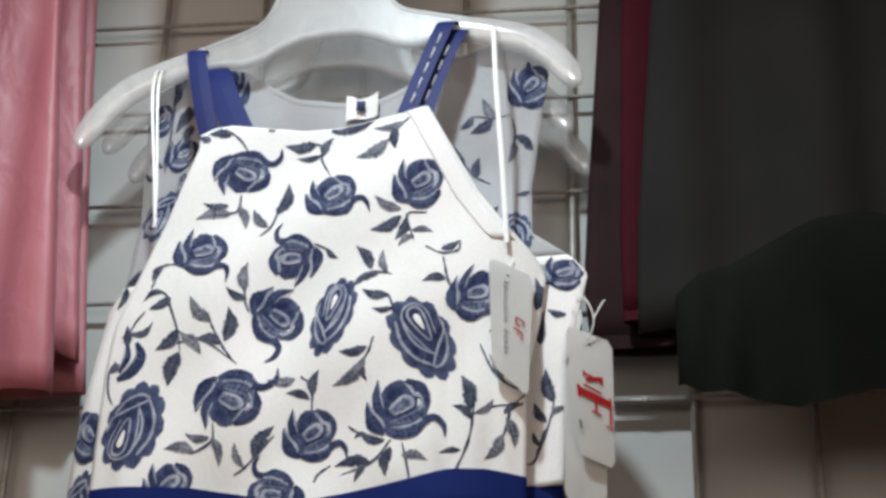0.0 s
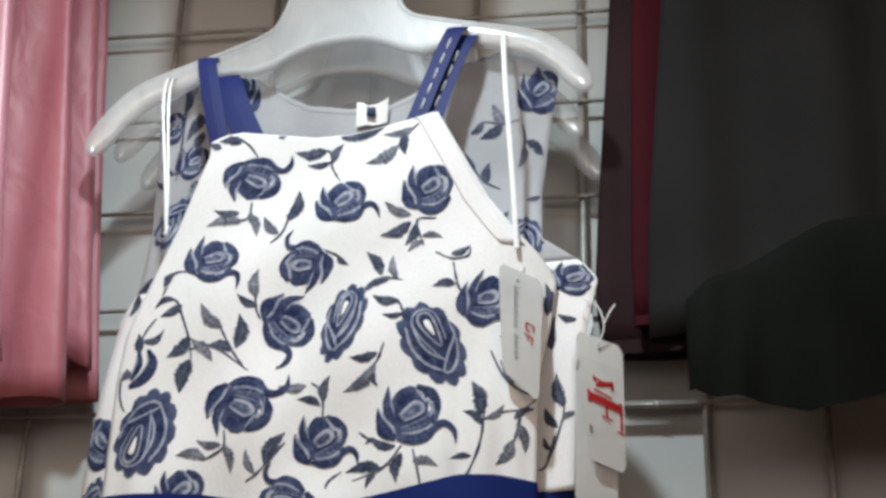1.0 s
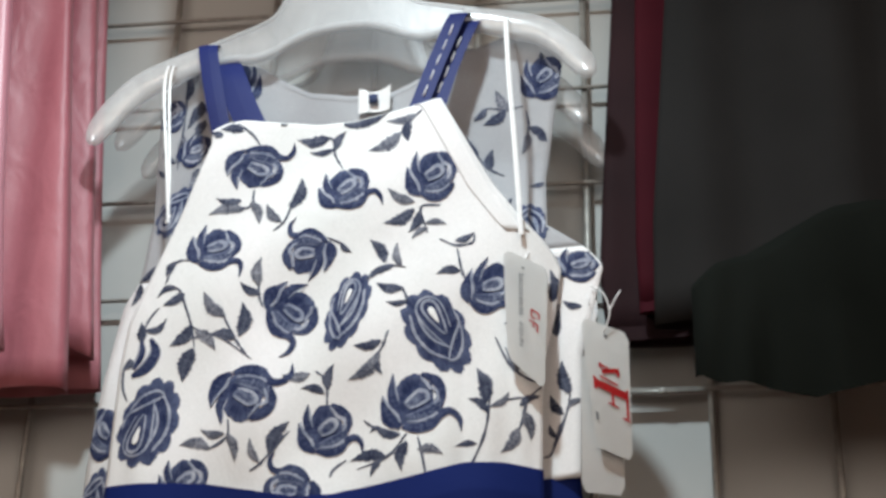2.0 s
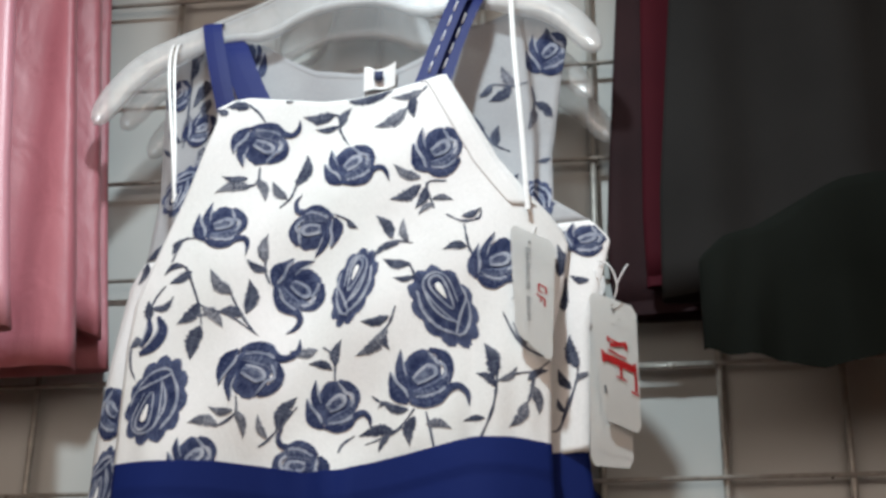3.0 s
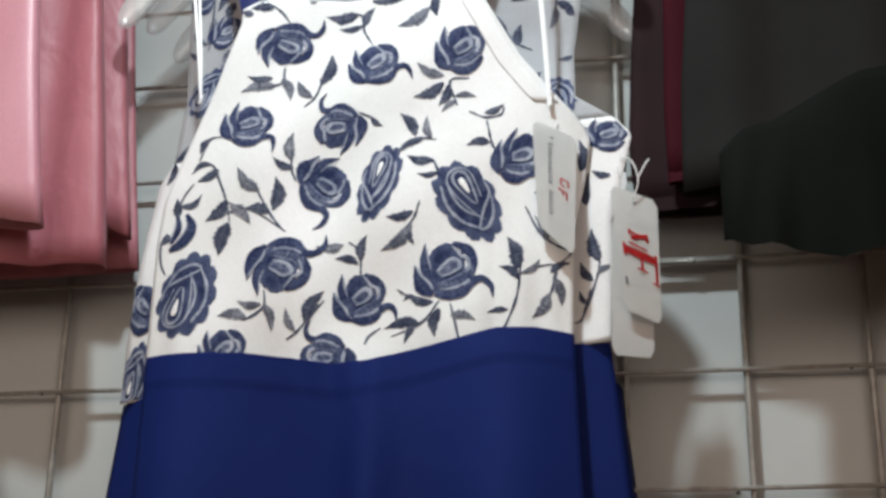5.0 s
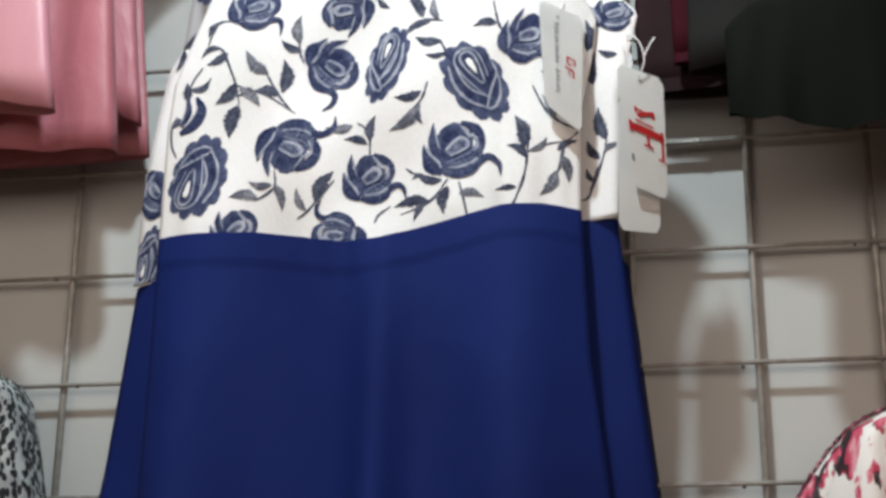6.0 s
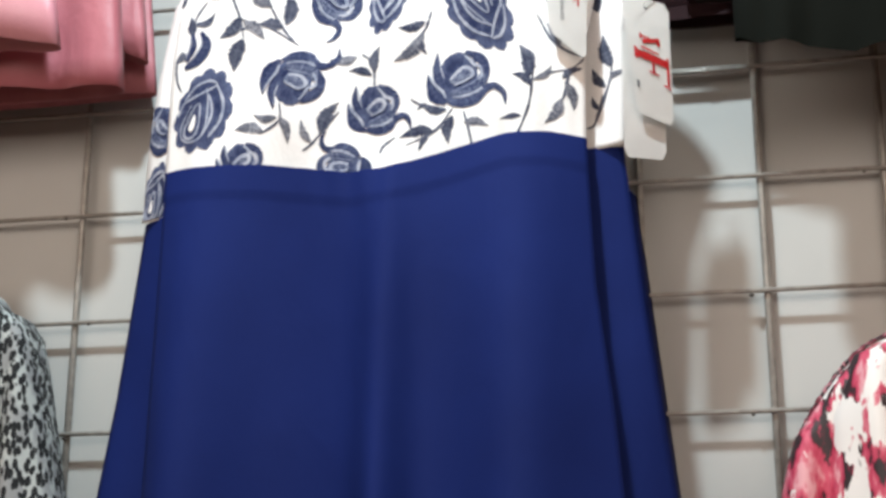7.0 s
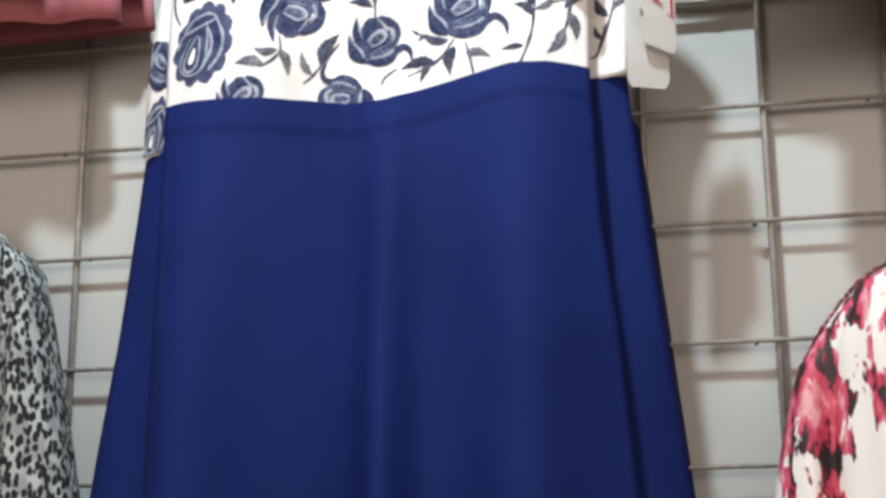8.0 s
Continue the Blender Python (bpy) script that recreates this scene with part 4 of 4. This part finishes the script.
rose(FRONT, bodice, -0.002, 1.782, 0.0202, 0.0212, 0, 1, 1, 10)
rose(FRONT, bodice, -0.112, 1.742, 0.0184, 0.0184, 0, 1, 0, 11)
rose(FRONT, bodice, -0.024, 1.733, 0.0202, 0.0184, 145, 1, 1, 12)
folded_rose(FRONT, bodice, 0.012, 1.881, 0.0165, 0.0360, 163, -1, 2)
folded_rose(FRONT, bodice, 0.086, 1.861, 0.0235, 0.0386, 212, 1, 3)
folded_rose(FRONT, bodice, -0.145, 1.792, 0.0248, 0.0386, -15, 1, 4)
leaf(FRONT, bodice, -0.083, 1.985, -0.105, 1.988, 0.29, 0.12)
leaf(FRONT, bodice, -0.075, 1.984, -0.066, 1.961, 0.29, 0.12)
leaf(FRONT, bodice, -0.08, 1.977, -0.111, 1.973, 0.28, -0.12)
leaf(FRONT, bodice, -0.04, 1.974, -0.032, 2.004, 0.32, -0.12)
leaf(FRONT, bodice, -0.047, 1.962, -0.061, 1.981, 0.31, 0.12)
leaf(FRONT, bodice, -0.01, 2.041, -0.038, 2.04, 0.32, 0.12)
leaf(FRONT, bodice, -0.006, 2.03, -0.027, 2.028, 0.26, 0.12)
leaf(FRONT, bodice, -0.005, 2.029, 0.004, 2.047, 0.33, 0.12)
leaf(FRONT, bodice, -0.062, 1.905, -0.061, 1.931, 0.30, 0.12)
leaf(FRONT, bodice, -0.06, 1.898, -0.078, 1.909, 0.29, 0.12)
leaf(FRONT, bodice, -0.088, 1.879, -0.108, 1.902, 0.30, 0.12)
leaf(FRONT, bodice, -0.076, 1.862, -0.075, 1.892, 0.32, -0.12)
leaf(FRONT, bodice, 0.065, 1.976, 0.042, 1.989, 0.28, 0.12)
leaf(FRONT, bodice, 0.065, 1.97, 0.039, 1.958, 0.31, 0.12)
leaf(FRONT, bodice, 0.069, 1.968, 0.06, 1.949, 0.32, 0.12)
leaf(FRONT, bodice, 0.074, 1.957, 0.092, 1.955, 0.28, 0.12)
leaf(FRONT, bodice, 0.076, 1.953, 0.063, 1.943, 0.30, -0.12)
leaf(FRONT, bodice, 0.042, 1.923, 0.028, 1.944, 0.32, -0.12)
leaf(FRONT, bodice, 0.055, 1.919, 0.051, 1.941, 0.29, 0.12)
leaf(FRONT, bodice, 0.048, 1.919, 0.026, 1.907, 0.25, -0.12)
leaf(FRONT, bodice, 0.099, 1.939, 0.115, 1.947, 0.31, -0.12)
leaf(FRONT, bodice, 0.104, 1.912, 0.084, 1.91, 0.33, -0.12)
leaf(FRONT, bodice, 0.057, 1.898, 0.035, 1.905, 0.32, 0.12)
leaf(FRONT, bodice, 0.062, 1.887, 0.044, 1.887, 0.26, 0.12)
leaf(FRONT, bodice, -0.081, 1.78, -0.102, 1.785, 0.27, 0.12)
leaf(FRONT, bodice, -0.079, 1.78, -0.072, 1.757, 0.29, 0.12)
leaf(FRONT, bodice, -0.093, 1.77, -0.118, 1.772, 0.33, -0.12)
leaf(FRONT, bodice, -0.052, 1.756, -0.06, 1.776, 0.26, 0.12)
leaf(FRONT, bodice, -0.044, 1.762, -0.029, 1.789, 0.31, 0.12)
leaf(FRONT, bodice, -0.015, 1.828, -0.038, 1.827, 0.32, 0.12)
leaf(FRONT, bodice, -0.003, 1.812, -0.022, 1.816, 0.31, -0.12)
leaf(FRONT, bodice, -0.001, 1.814, 0.004, 1.836, 0.30, 0.12)
leaf(FRONT, bodice, 0.042, 1.853, 0.019, 1.85, 0.30, 0.12)
leaf(FRONT, bodice, 0.041, 1.842, 0.015, 1.822, 0.27, 0.12)
leaf(FRONT, bodice, 0.038, 1.841, 0.043, 1.825, 0.30, -0.12)
leaf(FRONT, bodice, 0.125, 1.8, 0.117, 1.83, 0.32, -0.12)
leaf(FRONT, bodice, 0.127, 1.792, 0.11, 1.806, 0.25, -0.12)
leaf(FRONT, bodice, 0.13, 1.797, 0.143, 1.81, 0.27, -0.12)
leaf(FRONT, bodice, 0.151, 1.798, 0.167, 1.808, 0.27, 0.12)
leaf(FRONT, bodice, 0.153, 1.795, 0.159, 1.771, 0.29, 0.12)
leaf(FRONT, bodice, 0.15, 1.781, 0.136, 1.761, 0.32, 0.12)
leaf(FRONT, bodice, 0.118, 1.768, 0.101, 1.766, 0.25, -0.12)
leaf(FRONT, bodice, 0.059, 1.775, 0.038, 1.783, 0.26, 0.12)
leaf(FRONT, bodice, 0.064, 1.77, 0.061, 1.746, 0.33, -0.12)
leaf(FRONT, bodice, 0.073, 1.763, 0.093, 1.759, 0.32, 0.12)
leaf(FRONT, bodice, 0.049, 1.758, 0.019, 1.757, 0.27, -0.12)
leaf(FRONT, bodice, 0.044, 1.755, 0.036, 1.743, 0.29, -0.12)
leaf(FRONT, bodice, 0.149, 1.825, 0.139, 1.847, 0.33, -0.12)
leaf(FRONT, bodice, 0.176, 1.888, 0.175, 1.917, 0.28, -0.12)
leaf(FRONT, bodice, 0.043, 1.783, 0.034, 1.779, 0.32, -0.12)
leaf(FRONT, bodice, 0.004, 1.941, 0.014, 1.933, 0.33, -0.12)
leaf(FRONT, bodice, -0.131, 1.907, -0.149, 1.899, 0.26, -0.2)
leaf(FRONT, bodice, -0.124, 1.901, -0.143, 1.892, 0.36, 0.05)
leaf(FRONT, bodice, -0.115, 1.873, -0.134, 1.856, 0.38, 0.10)
leaf(FRONT, bodice, -0.113, 1.868, -0.095, 1.851, 0.34, 0.12)
leaf(FRONT, bodice, -0.114, 1.854, -0.121, 1.825, 0.38, -0.08)
leaf(FRONT, bodice, -0.078, 1.860, -0.100, 1.865, 0.34, -0.12)
leaf(FRONT, bodice, -0.157, 1.871, -0.138, 1.881, 0.28, -0.28)
leaf(FRONT, bodice, -0.158, 1.860, -0.160, 1.879, 0.36, 0.0)
leaf(FRONT, bodice, -0.164, 1.846, -0.171, 1.838, 0.6, 0.0)
leaf(FRONT, bodice, -0.134, 1.932, -0.143, 1.917, 0.30, -0.12)
leaf(FRONT, bodice, -0.139, 1.929, -0.144, 1.926, 0.6, 0.0)
leaf(FRONT, bodice, -0.085, 2.050, -0.106, 2.053, 0.36, -0.1)
leaf(FRONT, bodice, -0.103, 2.046, -0.114, 2.051, 0.5, 0.0)
leaf(FRONT, bodice, -0.053, 2.054, -0.043, 2.058, 0.4, 0.0)
leaf(FRONT, bodice, 0.001, 2.053, 0.040, 2.0625, 0.24, -0.06)
leaf(FRONT, bodice, 0.065, 2.059, 0.038, 2.0545, 0.26, 0.1)
leaf(FRONT, bodice, 0.058, 2.053, 0.0585, 2.032, 0.36, -0.1)
leaf(FRONT, bodice, 0.052, 2.042, 0.024, 2.026, 0.34, 0.12)
petal_arc(FRONT, bodice, [(-0.150, 1.863), (-0.145, 1.851), (-0.152, 1.838), (-0.164, 1.832)], (0.003, 0.0085, 0.0095, 0.004))
petal_arc(FRONT, bodice, [(-0.158, 1.862), (-0.157, 1.850), (-0.163, 1.838)], (0.003, 0.0065, 0.003))
stem(FRONT, bodice, (-0.148, 1.900), (-0.142, 1.907), (-0.130, 1.905), (-0.123, 1.890), (-0.116, 1.871), (-0.113, 1.854))
stem(FRONT, bodice, (-0.091, 1.882), (-0.079, 1.860), (-0.067, 1.844))
stem(FRONT, bodice, (-0.100, 1.865), (-0.107, 1.867), (-0.115, 1.871))
stem(FRONT, bodice, (-0.158, 1.870), (-0.153, 1.881), (-0.146, 1.890))
stem(FRONT, bodice, (-0.167, 1.848), (-0.172, 1.839), (-0.171, 1.822), (-0.166, 1.811))
stem(FRONT, bodice, (-0.124, 1.932), (-0.135, 1.930), (-0.143, 1.911))
stem(FRONT, bodice, (-0.090, 2.057), (-0.077, 2.046), (-0.070, 2.036))
stem(FRONT, bodice, (0.069, 2.064), (0.059, 2.053), (0.051, 2.041))
stem(FRONT, bodice, (-0.073, 1.995), (-0.073, 1.984), (-0.068, 1.977))
stem(FRONT, bodice, (-0.053, 1.954), (-0.044, 1.963), (-0.038, 1.981))
stem(FRONT, bodice, (0.003, 2.01), (-0.005, 2.025), (-0.007, 2.039), (-0.019, 2.043))
stem(FRONT, bodice, (-0.105, 1.988), (-0.08, 1.978), (-0.073, 1.984))
stem(FRONT, bodice, (-0.058, 1.887), (-0.062, 1.899), (-0.062, 1.919))
stem(FRONT, bodice, (0.086, 1.973), (0.07, 1.971), (0.076, 1.948))
stem(FRONT, bodice, (0.025, 1.907), (0.04, 1.92), (0.059, 1.918))
stem(FRONT, bodice, (0.115, 1.945), (0.113, 1.937), (0.1, 1.935), (0.086, 1.942))
stem(FRONT, bodice, (0.114, 1.898), (0.106, 1.909), (0.101, 1.932))
stem(FRONT, bodice, (0.064, 1.881), (0.057, 1.898), (0.047, 1.903))
stem(FRONT, bodice, (-0.116, 1.862), (-0.094, 1.863), (-0.064, 1.842))
stem(FRONT, bodice, (-0.079, 1.792), (-0.079, 1.778), (-0.093, 1.769), (-0.1, 1.77))
stem(FRONT, bodice, (-0.059, 1.75), (-0.049, 1.757), (-0.029, 1.781))
stem(FRONT, bodice, (-0.001, 1.802), (-0.002, 1.822), (-0.011, 1.83))
stem(FRONT, bodice, (0.047, 1.862), (0.041, 1.845), (0.024, 1.828))
stem(FRONT, bodice, (0.129, 1.816), (0.125, 1.779), (0.114, 1.753), (0.109, 1.748))
stem(FRONT, bodice, (0.132, 1.855), (0.142, 1.834), (0.153, 1.823), (0.169, 1.817))
stem(FRONT, bodice, (0.169, 1.817), (0.157, 1.803), (0.151, 1.781), (0.137, 1.762))
stem(FRONT, bodice, (0.073, 1.773), (0.077, 1.757), (0.08, 1.742))
stem(FRONT, bodice, (0.064, 1.776), (0.05, 1.759), (0.025, 1.75))
stem(FRONT, bodice, (-0.007, 1.946), (0.004, 1.941), (0.011, 1.936))
stem(FRONT, bodice, (0.127, 1.796), (0.14, 1.803), (0.165, 1.806))
stem(FRONT, bodice, (0.016, 1.758), (0.007, 1.751), (0.004, 1.744))
stem(FRONT, bodice, (0.059, 1.776), (0.038, 1.783), (0.029, 1.789))
rose(BACK, yoke, -0.174, 2.106, 0.0115, 0.0166, 0, 1, 0, 31)
rose(BACK, sheer, -0.204, 1.803, 0.0156, 0.0230, 0, -1, 0, 32)
rose(BACK, sheer, 0.196, 1.922, 0.0184, 0.0138, -20, 1, 0, 34)
rose(BACK, yoke, -0.107, 2.134, 0.0156, 0.0230, 10, -1, 0, 35)
folded_rose(BACK, yoke, 0.158, 1.967, 0.0156, 0.0221, 10, 1, 7)
folded_rose(BACK, sheer, -0.209, 1.745, 0.0152, 0.0304, -12, 1, 8)
folded_rose(BACK, yoke, -0.16, 2.007, 0.0147, 0.0276, -25, 1, 9)
rose(BACK, yoke, -0.150, 2.068, 0.0130, 0.0170, -30, 1, 0, 36)
leaf(BACK, yoke, -0.158, 2.150, -0.153, 2.136, 0.5, 0.1)
leaf(BACK, yoke, -0.146, 2.118, -0.150, 2.098, 0.45, 0.1)
leaf(BACK, yoke, -0.141, 2.098, -0.147, 2.080, 0.45, -0.1)
leaf(BACK, yoke, -0.144, 2.050, -0.152, 2.030, 0.4, 0.1)
leaf(BACK, yoke, -0.159, 2.144, -0.163, 2.118, 0.30, 0.1)
leaf(BACK, yoke, -0.152, 2.113, -0.158, 2.091, 0.30, 0.1)
leaf(BACK, yoke, -0.161, 2.085, -0.167, 2.056, 0.30, 0.1)
leaf(BACK, yoke, -0.167, 2.056, -0.179, 2.072, 0.30, 0.1)
leaf(BACK, sheer, -0.187, 1.94, -0.195, 1.92, 0.30, 0.1)
leaf(BACK, yoke, -0.174, 1.954, -0.19, 1.941, 0.30, 0.1)
leaf(BACK, sheer, 0.2, 1.885, 0.184, 1.892, 0.30, 0.1)
leaf(BACK, sheer, 0.179, 1.862, 0.182, 1.891, 0.30, 0.1)
leaf(BACK, sheer, 0.189, 1.813, 0.183, 1.842, 0.30, 0.1)
leaf(BACK, sheer, 0.183, 1.797, 0.173, 1.815, 0.30, 0.1)
leaf(BACK, sheer, 0.186, 1.803, 0.201, 1.807, 0.30, 0.1)
leaf(BACK, sheer, 0.177, 1.779, 0.172, 1.791, 0.30, 0.1)
leaf(BACK, sheer, 0.193, 1.741, 0.184, 1.737, 0.30, 0.1)
leaf(BACK, yoke, -0.171, 2.042, -0.182, 2.051, 0.30, 0.1)
leaf(BACK, sheer, -0.216, 1.858, -0.23, 1.867, 0.30, 0.1)
stem(BACK, sheer, (0.189, 1.813), (0.186, 1.799), (0.174, 1.768), (0.167, 1.764))
stem(BACK, sheer, (0.174, 1.768), (0.181, 1.791))
stem(BACK, yoke, (-0.163, 2.156), (-0.161, 2.12), (-0.164, 2.05))
rose(BACK, yoke, 0.167, 2.1210, 0.0185, 0.0215, 0, 1, 1, 33)
leaf(BACK, yoke, 0.139, 2.091, 0.126, 2.112, 0.36, 0.1)
leaf(BACK, yoke, 0.135, 2.09, 0.115, 2.075, 0.36, 0.1)
leaf(BACK, yoke, 0.118, 2.092, 0.107, 2.079, 0.3, 0.1)
leaf(BACK, yoke, 0.156, 2.074, 0.171, 2.058, 0.34, 0.1)
leaf(BACK, yoke, 0.154, 2.068, 0.149, 2.046, 0.3, 0.1)
leaf(BACK, yoke, 0.169, 2.14, 0.167, 2.148, 0.5, 0.1)
leaf(BACK, yoke, 0.111, 2.043, 0.101, 2.063, 0.36, 0.1)
leaf(BACK, yoke, 0.122, 2.029, 0.124, 2.051, 0.36, 0.1)
leaf(BACK, yoke, 0.116, 2.032, 0.106, 2.035, 0.3, 0.1)
leaf(BACK, yoke, 0.135, 1.98, 0.142, 1.997, 0.4, 0.1)
leaf(BACK, yoke, 0.169, 2.013, 0.156, 2.009, 0.36, 0.1)
leaf(BACK, yoke, 0.171, 2.061, 0.162, 2.064, 0.4, 0.1)
stem(BACK, yoke, (0.15, 2.095), (0.135, 2.091), (0.118, 2.092), (0.107, 2.081))
stem(BACK, yoke, (0.153, 2.09), (0.155, 2.073), (0.15, 2.049))
stem(BACK, yoke, (0.111, 2.044), (0.12, 2.031), (0.134, 2.022))
stem(BACK, yoke, (0.115, 2.016), (0.127, 2.003), (0.13, 1.99))
